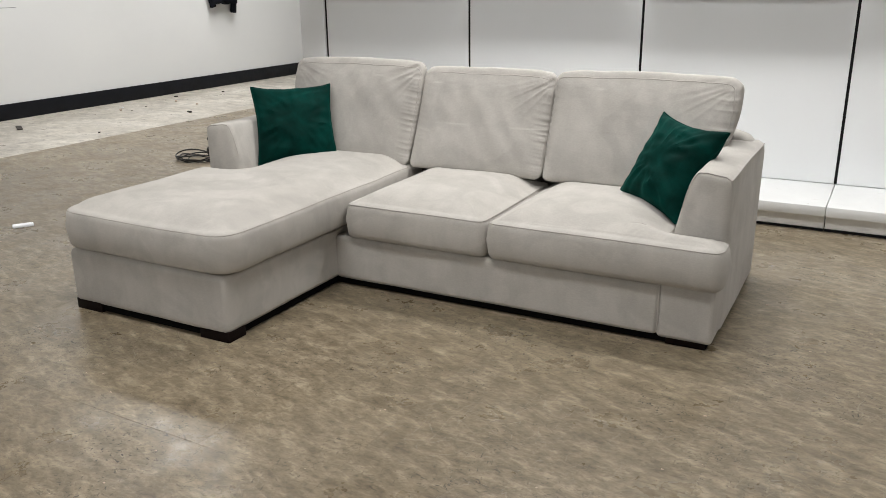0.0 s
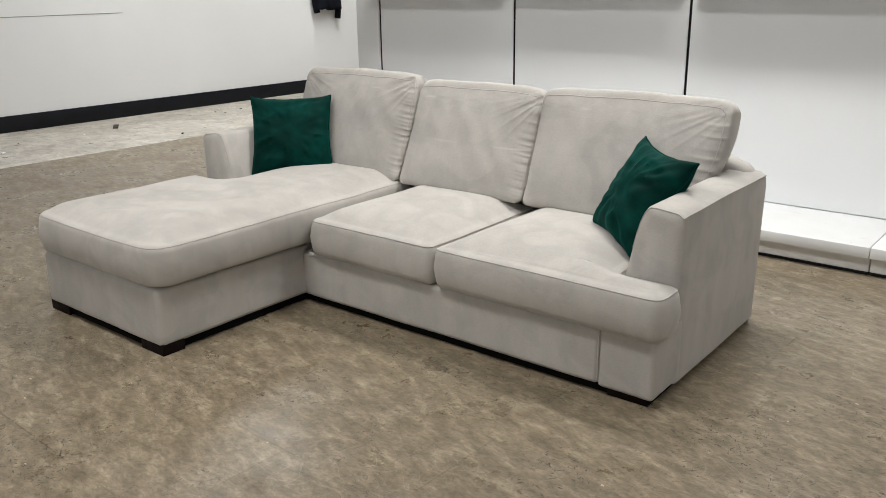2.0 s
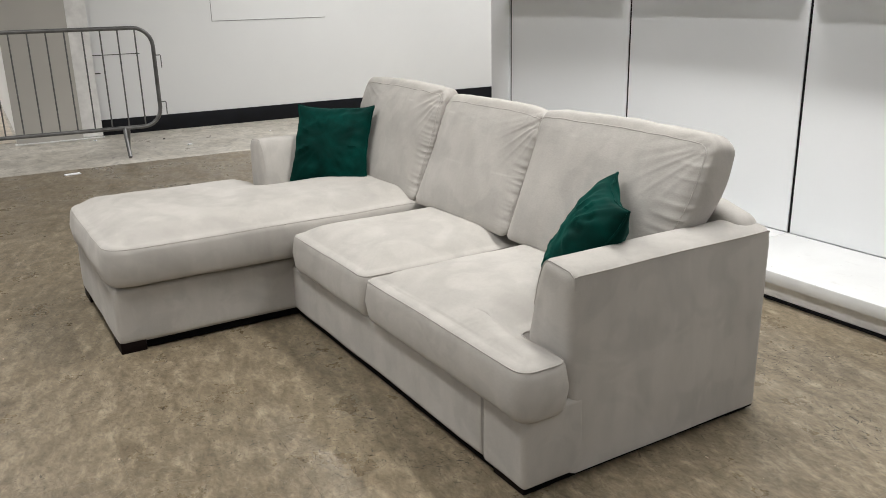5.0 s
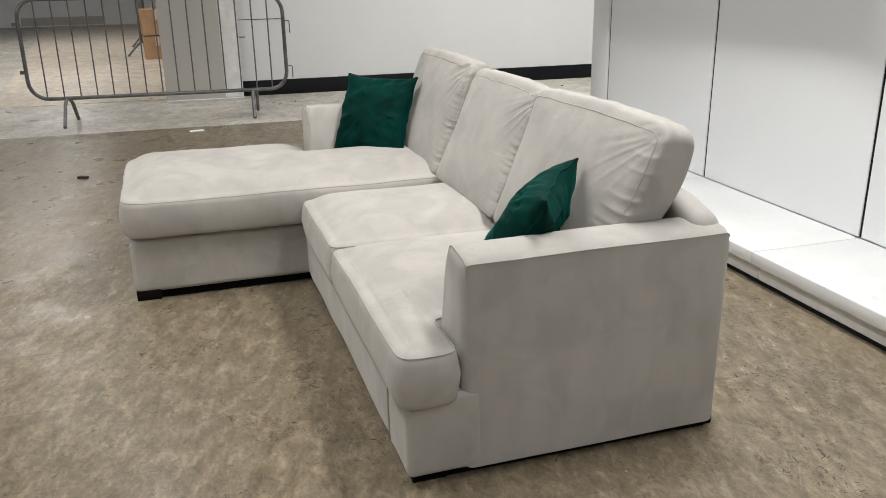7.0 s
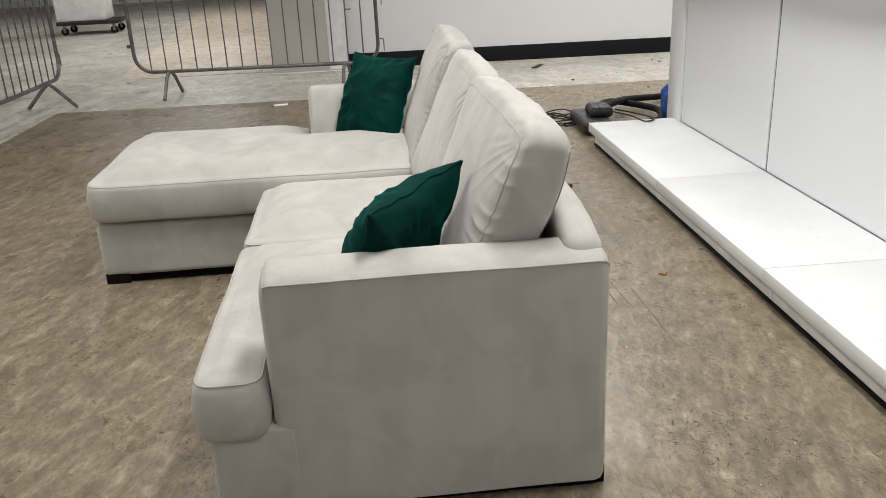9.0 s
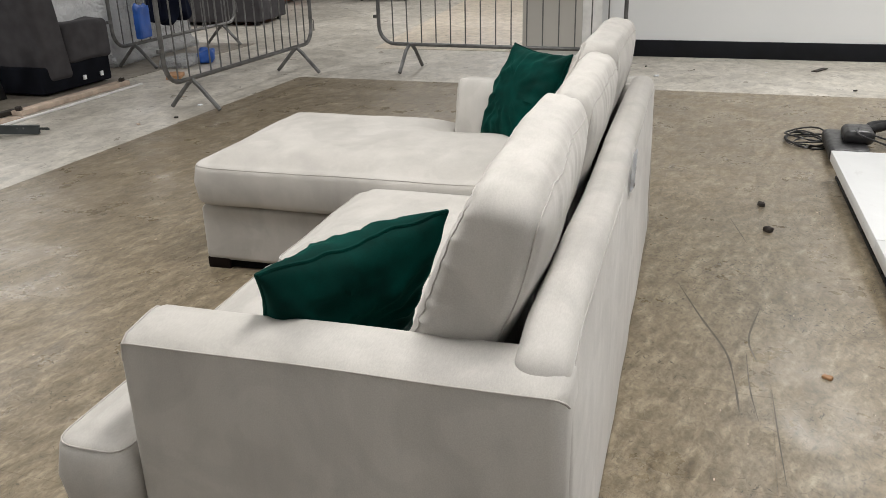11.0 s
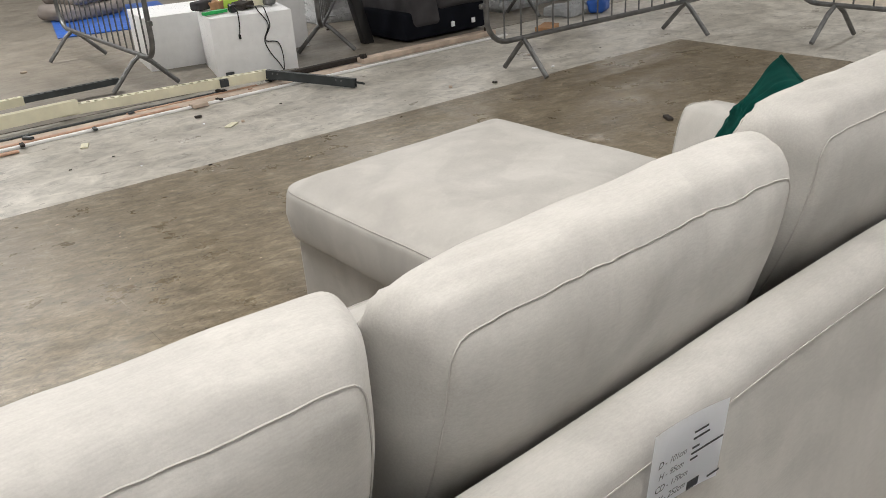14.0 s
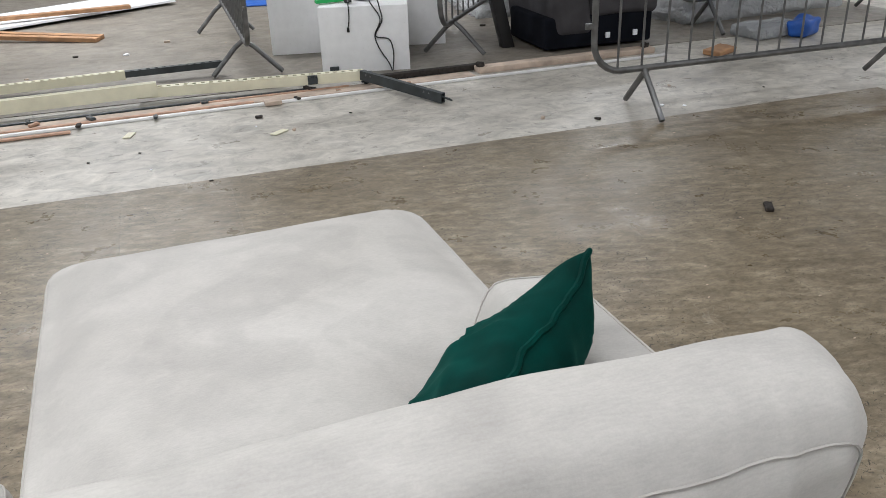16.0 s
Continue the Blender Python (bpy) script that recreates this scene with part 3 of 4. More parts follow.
    spart("piping", tube(seam(ya + k), 0.0014, 5), SEAM, ob)
    spart("piping", tube(seam(yb - k), 0.0014, 5), SEAM, ob)
    return ob


back_cushion(-2.835, -2.137, 0.085, 0.004, 2.0, 0.912, 0.005, 0.016, 0.025, 0.055, 0.7, 1.0)
back_cushion(-2.127, -1.430, 0.004, 0.004, 5.0, 0.890, -0.008, -0.008, 0.060, 0.060, 0.3, 1.0)
back_cushion(-1.422, -0.712, 0.004, 0.100, 8.0, 0.899, 0.010, -0.008, 0.060, 0.0, 0.25, 0.85)

# ticket pinned to the back
ticket = thing("paper_ticket", "white printed paper ticket with handwritten sofa sizes", "ticket")
ticket.matrix_basis = Matrix.Translation((-1.774, 3.8455, 0.632)) @ pose(0, 0, 0, 91.7, 6, 182)
bm = bmesh.new()
NX = 10
rows = []
for j in range(2):
    rows.append([bm.verts.new((-0.071 + 0.142 * i / NX, -0.057 + 0.114 * j, 0.004 + 0.006 * (abs(i - 4) / 6) ** 2)) for i in range(NX + 1)])
for i in range(NX):
    bm.faces.new((rows[0][i], rows[0][i + 1], rows[1][i + 1], rows[1][i]))
bmesh.ops.solidify(bm, geom=bm.faces[:], thickness=0.0006)
part("sheet", bm, PAPER, ticket, smooth=False)


def words(text, x, y, size, parent, lean=0.0):
    cu = bpy.data.curves.new("writing", "FONT")
    cu.body, cu.size, cu.shear, cu.offset = text, size, lean, 0.0
    tmp = bpy.data.objects.new("writing", cu)
    me = bpy.data.meshes.new_from_object(tmp)
    bpy.data.objects.remove(tmp)
    me.materials.append(INK)
    ob = new("writing", me)
    ob.parent = parent
    ob.matrix_basis = pose(x, y, 0.0125, 0, 0, 0)
    return ob


for k, text in enumerate(("D - 101cm", "H - 95cm", "CD - 170cm", "W - 252cm")):
    words(text, -0.066 + 0.004 * (k % 2), 0.014 - 0.017 * k, 0.0125, ticket, 0.25)
for k, (bx, by, bw) in enumerate(((0.0, 0.036, 0.028), (0.0, 0.027, 0.032), (0.0, 0.014, 0.014), (0.0, 0.006, 0.066), (0.0, -0.002, 0.014), (0.045, -0.046, 0.026))):
    part("printed_line", box((bx, by, 0.0118), (bx + bw, by + 0.0022, 0.0126)), INK, ticket, smooth=False)
bm = bmesh.new()
for k in range(12):
    box((0.002 + 0.002 * k, -0.046, 0.0118), (0.002 + 0.002 * k + (0.0008 if k % 3 else 0.0014), -0.034, 0.0126), bm=bm)
part("printed_bars", bm, INK, ticket, smooth=False)


# ---- green scatter cushions ----
def scatter_cushion(m, seed, fold, pinch):
    """A square velvet cushion with pinched corners and a corded edge. Its face looks along local z."""
    h, T, n = 0.202, 0.084, 56
    ob = thing("scatter_cushion", "dark green velvet scatter cushion with corded edge", "cushion", group="green cushions on the sofa")
    ob.matrix_basis = m
    bm = bmesh.new()

    def at(u, v, side):
        x = u * h * (1 - pinch * (1 - v * v))
        y = v * h * (1 - pinch * (1 - u * u))
        body = max(0.0, (1 - u * u) * (1 - v * v)) ** 0.42
        z = side * T * body
        q = Vector((x, y, z))
        z += side * body * (0.005 * noise.noise(Vector((x * 14 + seed, y * 14, side))) + 0.003 * noise.noise(Vector((x * 30 + y * 12, y * 16 + seed, side))))
        r = math.hypot(u, v)
        z += side * 0.006 * body * (1 - abs(noise.noise(Vector((x * 9 - y * 5 + seed, y * 13 + x * 3, side * 2.0 + seed)))) * 4) * min(1, r * 1.3)
        spoke = 1 - min(1, abs(noise.noise(Vector((math.atan2(v, u) * 2.6 + seed, r * 0.6, seed + side)))) * 3.5)
        z += side * 0.014 * spoke * body ** 0.5 * min(1, max(0, r - 0.25) / 0.4) * max(0, 1.35 - r)
        z += 0.012 * noise.noise(Vector((math.atan2(v, u) * 5.0 + seed, r * 1.5, 0.3))) * min(1, max(0, r - 0.45) / 0.5)
        z += fold * (u * u - v * v * 0.6) * 0.03
        return Vector((x, y, z))

    net = {}
    for side in (1, -1):
        for i in range(n + 1):
            for j in range(n + 1):
                u, v = -math.cos(math.pi * i / n), -math.cos(math.pi * j / n)
                rim = i in (0, n) or j in (0, n)
                key = (i, j, 0 if rim else side)
                if key not in net:
                    net[key] = bm.verts.new(at(u, v, side))
    for side in (1, -1):
        for i in range(n):
            for j in range(n):
                ks = [(i, j), (i + 1, j), (i + 1, j + 1), (i, j + 1)]
                bm.faces.new([net[(a, b, 0 if a in (0, n) or b in (0, n) else side)] for a, b in ks])
    rim = [(i, 0) for i in range(n)] + [(n, j) for j in range(n)] + [(i, n) for i in range(n, 0, -1)] + [(0, j) for j in range(n, 0, -1)]
    cord = [net[(i, j, 0)].co.copy() for i, j in rim]
    part("cover", bm, GREEN, ob)
    part("cord", tube(cord, 0.0045, 6, True), GREEN, ob)
    return ob


def facing(centre, x_axis, y_hint):
    """A pose from its middle, its local x and roughly its local y."""
    x = Vector(x_axis).normalized()
    z = x.cross(Vector(y_hint)).normalized()
    y = z.cross(x)
    return Matrix.Translation(centre) @ Matrix((x, y, z)).transposed().to_4x4()


scatter_cushion(facing((-2.743, 3.316, 0.632), (0.29, 0.30, 0.0), (-0.133, 0.106, 0.357)), 1.0, 0.2, 0.085)
scatter_cushion(facing((-0.829, 3.378, 0.597), (0.333, -0.245, -0.026), (0.127, 0.160, 0.33)), 6.0, -0.7, 0.15)

# ---- display unit with slotted panels ----
unit = thing("display_unit", "white slotted shop display wall with a low plinth", "shop display", (-4.07, 4.637, 0), 1.6)
PITCH, YW = 1.207, 0.568


def upart(name, bm, mat, label="", smooth=True):
    return part(name, bm, mat, unit, label, smooth)


for k in range(7):
    x0 = 0.12 + k * PITCH
    upart("panel", box((x0 + 0.008, YW, 0.150), (x0 + PITCH - 0.008, YW + 0.018, 2.36), 0.002, 1), WHITE)
    upart("slot_channel", box((x0 - 0.0085, YW + 0.006, 0.150), (x0 + 0.0085, YW + 0.03, 2.36)), SLOT, smooth=False)
    px, wide = (x0, PITCH) if k else (0.0, PITCH + 0.12)
    upart("plinth_top", box((px + 0.0015, 0.0, 0.094), (px + wide - 0.0015, YW - 0.003, 0.150), 0.005, 2), PLINTH)
    upart("plinth_front", box((px + 0.002, 0.045, 0.016), (px + wide - 0.002, 0.068, 0.096), 0.003, 1), WHITE_EDGE)
    upart("plinth_rail", box((px + 0.003, 0.038, 0.0), (px + wide - 0.003, 0.083, 0.0145)), SLOT, smooth=False)
upart("end_post", box((-0.115, YW - 0.01, 0.0), (0.108, YW + 0.10, 2.36), 0.004), WHITE)
upart("plinth_end", box((0.004, 0.07, 0.0), (0.022, YW - 0.02, 0.093)), WHITE_EDGE, smooth=False)
upart("back_board", box((-0.11, YW + 0.032, 0.0), (8.75, YW + 0.09, 2.36)), WHITE, smooth=False)
# shelves above view, assumed and sized so they shade the panel tops
for k in range(7):
    x0 = 0.12 + k * PITCH
    upart("unseen_shelf", box((x0 + 0.02, YW - 0.21 + 0.02 * (k % 2), 1.300), (x0 + PITCH - 0.02, YW - 0.004, 1.330), 0.004), WHITE)
upart("top_rail", box((-0.115, YW - 0.01, 2.362), (8.75, YW + 0.10, 2.44), 0.004), WHITE)


# ---- crowd barriers ----
def barrier(label):
    """A steel crowd barrier along local x: bent tube, upright rods, two splayed feet, hooks at one end, lugs at the other."""
    ob = thing("crowd_barrier", label, "crowd barrier", group="steel crowd barriers")
    L, z0, z1, r = 1.13, 0.243, 1.10, 0.16
    loop = []
    for cx, cz, a0 in ((L - r, z0 + r, -90), (L - r, z1 - r, 0), (-L + r, z1 - r, 90), (-L + r, z0 + r, 180)):
        for k in range(7):
            a = radians(a0 + 15 * k)
            loop.append((cx + r * math.cos(a), 0, cz + r * math.sin(a)))
    part("tube_frame", tube(loop, 0.0175, 10, True), STEEL, ob)
    for k in range(15):
        x = -L + 2 * L * (k + 1) / 16
        lift = 0.0
        gap = r - (L - abs(x))
        if gap > 0:
            lift = r - math.sqrt(max(0, r * r - gap * gap))
        part("rod", tube([(x, 0, z0 + lift), (x, 0, z1 - lift)], 0.0065, 6), STEEL, ob)
    for x in (-0.82, 0.82):
        for s in (-1, 1):
            part("foot", tube([(x + 0.012 * s, 0, z0 - 0.004), (x + 0.02 * s, 0.06 * s, z0 - 0.05), (x + 0.02 * s, 0.225 * s, 0.018)], 0.0165, 8), STEEL, ob)
    for z in (0.45, 0.86):
        part("hook", tube([(L + 0.012, 0, z), (L + 0.05, 0, z), (L + 0.055, 0, z - 0.01), (L + 0.055, 0, z - 0.11)], 0.005, 6), STEEL, ob)
        part("lug", box((-L - 0.05, -0.012, z + 0.02), (-L - 0.012, 0.012, z + 0.05), 0.003, 1), STEEL, ob)
    return ob


first = barrier("galvanised steel crowd barrier standing across a doorway")
first.matrix_basis = pose(-6.76, 2.132, 0, 0, 0, 87.5)


def barrier_between(a, b):
    """The pose of a barrier whose feet stand round a and b."""
    a, b = Vector(a), Vector(b)
    d = b - a
    return pose((a.x + b.x) / 2, (a.y + b.y) / 2, 0, 0, 0, math.degrees(math.atan2(d.y, d.x)))


for a, b, label in (((-4.855, 0.295), (-6.45, 0.315), "galvanised steel crowd barrier across the pale floor band"),
                    ((-6.38, -1.40), (-8.05, -1.45), "galvanised steel crowd barrier with a navy jacket hung on it"),
                    ((-2.95, -1.51), (-2.96, -3.20), "galvanised steel crowd barrier beside the white boxes"),
                    ((-4.40, -1.52), (-5.33, -2.83), "galvanised steel crowd barrier behind the white boxes"),
                    ((-12.9, 1.62), (-14.5, 1.58), "galvanised steel crowd barrier by cardboard boxes in the back room")):
    tagged(copy_thing(first, barrier_between(a, b)), label)


# ---- loose things ----
def hanging_cloth(name, label, category, mat, at, turn, w, h, d, seed, sleeves):
    """A folded garment hung from its top."""
    ob = thing(name, label, category, at, turn)
    def f(p):
        p = p.copy()
        t = -p.z / h
        p.x *= 0.72 + 0.4 * t + 0.12 * noise.noise(Vector((t * 3, seed, 0)))
        p.y *= 0.6 + 0.7 * t
        p.y += 0.05 * noise.noise(Vector((p.x * 11, t * 2.0, seed)))
        p.z += 0.10 * noise.noise(Vector((p.x * 7, seed, 2))) * t
        return p
    part("body", soft_box((-w / 2, -d / 2, -h), (w / 2, d / 2, 0), d * 0.35, 14, 3, f), mat, ob)
    for s, drop in sleeves:
        path = smooth_path([(s * w * 0.30, 0, -0.06 * h), (s * w * 0.48, 0.01, -0.35 * h), (s * w * 0.50, 0.02, -drop * 0.7), (s * w * 0.44, 0.015, -drop)], 5)
        part("sleeve", tube(path, d * 0.36, 9), mat, ob)
    return ob


hanging_cloth("hung_jacket", "black jacket hung on the white wall", "jacket", BLACK_CLOTH, (WX + 0.07, 8.27, 1.50), 90, 0.40, 0.46, 0.11, 3.0, ((-1, 0.50), (1, 0.58)))
hanging_cloth("barrier_jacket", "navy jacket hung over a steel barrier", "jacket", NAVY_CLOTH, (-6.93, -1.34, 1.13), 0, 0.50, 0.72, 0.16, 9.0, ((-1, 0.55), (1, 0.70)))

# white boxes with tools on them
def white_box(at, turn, sx, sy, sz):
    ob = thing("white_box", "white painted display box with scuffed sides", "display box", at, turn, "white display boxes")
    part("body", box((0, 0, 0), (sx, sy, sz), 0.004, 2), WHITE_BOX, ob)
    return ob


BOX_TURN = 165
wb = white_box((-3.42, -1.375, 0), BOX_TURN, 0.58, 0.62, 0.425)
for bx in (0.05, ):
    part("floor_bracket", box((bx, -0.02, 0.002), (bx + 0.06, 0.0, 0.045), 0.003, 1), CHARCOAL, wb)
white_box((-3.19, -2.09, 0), 170, 0.62, 0.66, 0.40)
white_box((-3.88, -2.06, 0), 165, 0.60, 0.55, 0.75)


def on_box(u, v, z=0.432):
    a = radians(BOX_TURN)
    return (-3.42 + u * math.cos(a) - v * math.sin(a), -1.375 + u * math.sin(a) + v * math.cos(a), z)


def lump(name, label, category, mat, at, turn, size, seed, r=0.3):
    sx, sy, sz = size
    def f(p):
        p = p.copy()
        k = 0.12 * min(size)
        for ax in (0, 1):
            p[ax] += k * noise.noise(Vector((p.x / sx * 2 + seed, p.y / sy * 2, p.z / sz * 2 + ax * 9)))
        p.z *= 1 + 0.25 * noise.noise(Vector((p.x / sx * 2.2, p.y / sy * 2.2, seed)))
        return p
    return solid(name, soft_box((-sx / 2, -sy / 2, 0), (sx / 2, sy / 2, sz), r * min(size), 6, 3, f), mat, label, category, at, turn)


lump("tool_pouch", "dark grey cloth pouch on the white box", "pouch", GREY_CLOTH, on_box(0.02, 0.46), 20, (0.15, 0.10, 0.065), 1.0)
lump("wooden_block", "small wooden block on the white box", "block", WOOD, on_box(0.12, 0.38), 30, (0.06, 0.09, 0.06), 2.0, 0.15)
lump("lime_packet", "crumpled lime green packet on the white box", "packet", LIME, on_box(0.22, 0.42), -10, (0.15, 0.10, 0.06), 3.0)
lump("green_cutter", "bright green plastic cutter on the white box", "cutter", BRIGHT_GREEN, on_box(0.07, 0.17), 8, (0.19, 0.05, 0.022), 4.0)
lump("black_plug", "black mains plug adaptor on the white box", "plug", BLACK, on_box(0.19, 0.13), 0, (0.045, 0.06, 0.055), 5.0, 0.2)
lump("cable_coil", "dark cable bundle on the white box", "cable", GRIME, on_box(0.29, 0.27), 25, (0.13, 0.12, 0.05), 6.0)
lump("beige_box", "small beige carton on the white box", "carton", CREAM, on_box(0.40, 0.33), 5, (0.12, 0.09, 0.05), 7.0, 0.12)
lump("metal_tin", "shiny metal tin on the white box", "tin", STEEL, on_box(0.49, 0.30), 0, (0.085, 0.085, 0.06), 8.0, 0.4)


def cord_thing(label, pts, r=0.004, mat=BLACK, name="power_cable"):
    return solid(name, tube(smooth_path(pts), r, 6), mat, label, "cable")


def bx(u, v, z):
    return on_box(u, v, z)


cord_thing("black cable hanging over the white box", [bx(0.2, 0.08, 0.47), bx(0.2, -0.005, 0.45), bx(0.2, -0.012, 0.36), bx(0.19, -0.012, 0.29)])
lump("cable_plug", "black cable end hanging on the white box", "plug", BLACK, bx(0.19, -0.014, 0.265), 0, (0.016, 0.016, 0.03), 4.5)
cord_thing("black cable looped down the white box", [bx(0.30, 0.16, 0.46), bx(0.33, 0.03, 0.47), bx(0.345, -0.006, 0.44), bx(0.40, -0.014, 0.34), bx(0.36, -0.012, 0.24), bx(0.385, -0.014, 0.15), bx(0.44, -0.02, 0.06), bx(0.46, -0.05, 0.012)])
cord_thing("black cable looped down the white box", [bx(0.36, 0.18, 0.45), bx(0.385, 0.02, 0.462), bx(0.40, -0.008, 0.41), bx(0.41, -0.012, 0.33), bx(0.365, -0.013, 0.235), bx(0.45, -0.013, 0.21), bx(0.475, -0.016, 0.12), bx(0.465, -0.04, 0.015)])


# ---- stripped partition line on the floor ----
def along(x):
    """Middle of the partition line at x."""
    return -0.745 - 0.025 * (-1.6 - x)


def strip_between(name, label, category, mat, x0, x1, off, w, h, z=0.0, bevel=0.004, tilt=0.0):
    y0, y1 = along(x0) + off, along(x1) + off
    length = math.hypot(x1 - x0, y1 - y0)
    turn = math.degrees(math.atan2(y1 - y0, x1 - x0))
    bm = box((0, -w / 2, 0), (length, w / 2, h), bevel, 2)
    ob = solid(name, bm, mat, label, category, (x0, y0, z), turn)
    if tilt:
        ob.matrix_basis = ob.matrix_basis @ pose(0, 0, 0, tilt, 0, 0)
    return ob


strip_between("floor_batten", "pale timber batten fixed to the floor", "batten", PALE_WOOD, -4.35, -5.66, -0.14, 0.095, 0.038)
strip_between("floor_batten", "thin splintered timber strip on the floor", "batten", PALE_WOOD, 3.0, -4.30, -0.10, 0.13, 0.010)
strip_between("floor_trim", "narrow white trim strip along the floor", "trim strip", WHITE_EDGE, 3.0, -5.68, 0.02, 0.028, 0.016)
strip_between("dark_batten", "dark stained timber strip on the floor", "batten", GRIME, -3.62, -4.42, -0.22, 0.05, 0.035, 0.004)
# black strip that paints the dark gap at the foot of the cream steel
strip_between("dark_gap_strip", "thin black strip drawn as the dark gap below the cream steel", "metal channel", CHARCOAL, 1.5, -3.3, -0.205, 0.026, 0.012, 0.002)
for dx in (-4.37, -5.60):
    lump("bolt_clip", "small dark bolt and clip on the batten", "bolt", GRIME, (dx, along(dx) - 0.13, 0.037), 20, (0.05, 0.04, 0.03), 3.3 + dx)
lump("trim_joint", "pale joint clip on the trim strip", "clip", PALE_WOOD, (-3.0, along(-3.0) + 0.03, 0.004), 0, (0.10, 0.08, 0.025), 2.2, 0.2)


def slotted_upright(label, a, b, w, h, mat, roll=0.0, slots=True):
    """A folded steel upright with a row of slots cut through its upper face."""
    a, b = Vector(a), Vector(b)
    L = (b - a).length
    ob = thing("slotted_upright", label, "shelving upright", group="slotted uprights on the floor")
    d = (b - a).normalized()
    up = Vector((0, 0, 1))
    y = up.cross(d).normalized()
    ob.matrix_basis = Matrix.Translation(a) @ Matrix((d, y, d.cross(y))).transposed().to_4x4() @ pose(0, 0, 0, roll, 0, 0)
    bm = box((0, -w / 2, 0), (L, -w / 2 + 0.003, h))
    box((0, w / 2 - 0.003, 0), (L, w / 2, h), bm=bm)
    n = int(L / 0.05) if slots else 0
    box((0, -w / 2 + 0.003, h - 0.003), (L, -w / 2 + 0.014, h), bm=bm)
    box((0, w / 2 - 0.014, h - 0.003), (L, w / 2 - 0.003, h), bm=bm)
    for k in range(n + 1):
        x0 = k * 0.05
        box((x0, -w / 2 + 0.014, h - 0.003), (min(L, x0 + (0.026 if slots else L)), w / 2 - 0.014, h), bm=bm)
    if not slots:
        box((0, -w / 2 + 0.014, h - 0.003), (L, w / 2 - 0.014, h), bm=bm)
    part("channel", bm, mat, ob, smooth=False)
    # dark plate inside the channel, painting the shade behind the slots
    part("inner_shade_plate", box((0, -w / 2 + 0.004, 0.002), (L, w / 2 - 0.004, 0.005)), CHARCOAL, ob, smooth=False)
    return ob


slotted_upright("cream painted slotted steel upright lying on the floor", (-2.25, -1.135, 0.034), (-3.60, -0.97, 0.034), 0.062, 0.060, CREAM)
slotted_upright("cream painted steel cover lying over an upright", (0.6, -0.99, 0.034), (-2.37, -1.11, 0.045), 0.055, 0.078, CREAM, slots=False)
slotted_upright("cream slotted steel upright lying loose", (0.6, -1.55, 0.01), (-2.18, -1.68, 0.035), 0.05, 0.055, CREAM)
slotted_upright("black slotted steel upright lying loose", (-2.14, -1.68, 0.045), (-2.80, -1.64, 0.06), 0.045, 0.04, CHARCOAL)
brk = slotted_upright("charcoal steel shelf bracket lying on the floor", (-3.58, -0.93, 0.045), (-3.91, -0.335, 0.005), 0.032, 0.058, CHARCOAL, slots=False)
part("tip_hook", tube([(0.66, -0.01, 0.04), (0.74, -0.01, 0.04), (0.745, 0.0, 0.03), (0.74, 0.012, 0.025), (0.66, 0.012, 0.03)], 0.005, 6), CHARCOAL, brk)
for k in (0.05, 0.09, 0.54, 0.58):
    part("rivet", box((k, -0.0195, 0.035), (k + 0.01, -0.0165, 0.045), 0.001, 1), STEEL, brk)

up = thing("upright_clip", "black folded steel clip on the cream upright", "clip", (-3.28, -0.962, 0.04), 173)
part("plate", box((-0.03, -0.006, 0), (0.03, 0.0, 0.045), 0.002, 1), CHARCOAL, up)
part("lip", box((-0.03, -0.006, 0.046), (0.03, 0.03, 0.052), 0.002, 1), CHARCOAL, up)
copy_thing(up, pose(-3.62, -0.955, 0.03, 0, 0, 165))
for a, b, sx in (((1.2, 0.10), (-1.9, 0.115), 0.035), ((-1.0, -0.03), (-2.9, -0.045), 0.03), ((-2.6, -0.16), (-3.5, -0.15), 0.025)):
    a, b = Vector((a[0], along(a[0]) + a[1], 0.004)), Vector((b[0], along(b[0]) + b[1], 0.004))
    ob = solid("splintered_strip", box((0, -sx / 2, 0), ((b - a).length, sx / 2, 0.012), 0.003, 1), PINE, "splintered pinkish pine strip lying on the floor", "timber strip", group="pine strips along the partition line")
    ob.matrix_basis = Matrix.Translation(a) @ (b - a).to_track_quat("X", "Z").to_matrix().to_4x4()
strip_rng = random.Random(11)
for k in range(26):
    x = strip_rng.uniform(-4.2, 0.8)
    s = strip_rng.uniform(0.012, 0.035)
    lump("fixing_scrap", "dark broken fixing on the partition line", "debris", (GRIME, CHARCOAL, PINE)[k % 3], (x, along(x) + strip_rng.uniform(-0.22, 0.06), 0.012), strip_rng.uniform(0, 180), (s * 2.4, s, s * 0.6), k * 2.3)

# boards and timbers behind the line
ob = thing("white_board", "white laminate board lying flat on the floor", "board", (-1.35, -4.73, 0.03), 30)
part("panel", box((-1.25, -0.40, 0), (1.25, 0.40, 0.022), 0.002, 1), WHITE, ob)
for a, b in (((-0.3, -4.28, 0.075), (-1.98, -3.40, 0.02)), ((-0.25, -4.13, 0.08), (-1.95, -3.30, 0.02)), ((-0.3, -4.08, 0.12), (-2.2, -4.63, 0.075))):
    a, b = Vector(a), Vector(b)
    ob = solid("loose_timber", box((0, -0.035, -0.018), ((b - a).length, 0.035, 0.018), 0.004, 1), WOOD, "raw brown timber length lying on a pile", "timber", group="loose timbers on the floor")
    ob.matrix_basis = Matrix.Translation(a) @ (b - a).to_track_quat("X", "Z").to_matrix().to_4x4()
star = thing("office_chair_base", "black five-star office chair base on castors", "chair base", (-2.25, -5.85, 0), 20)
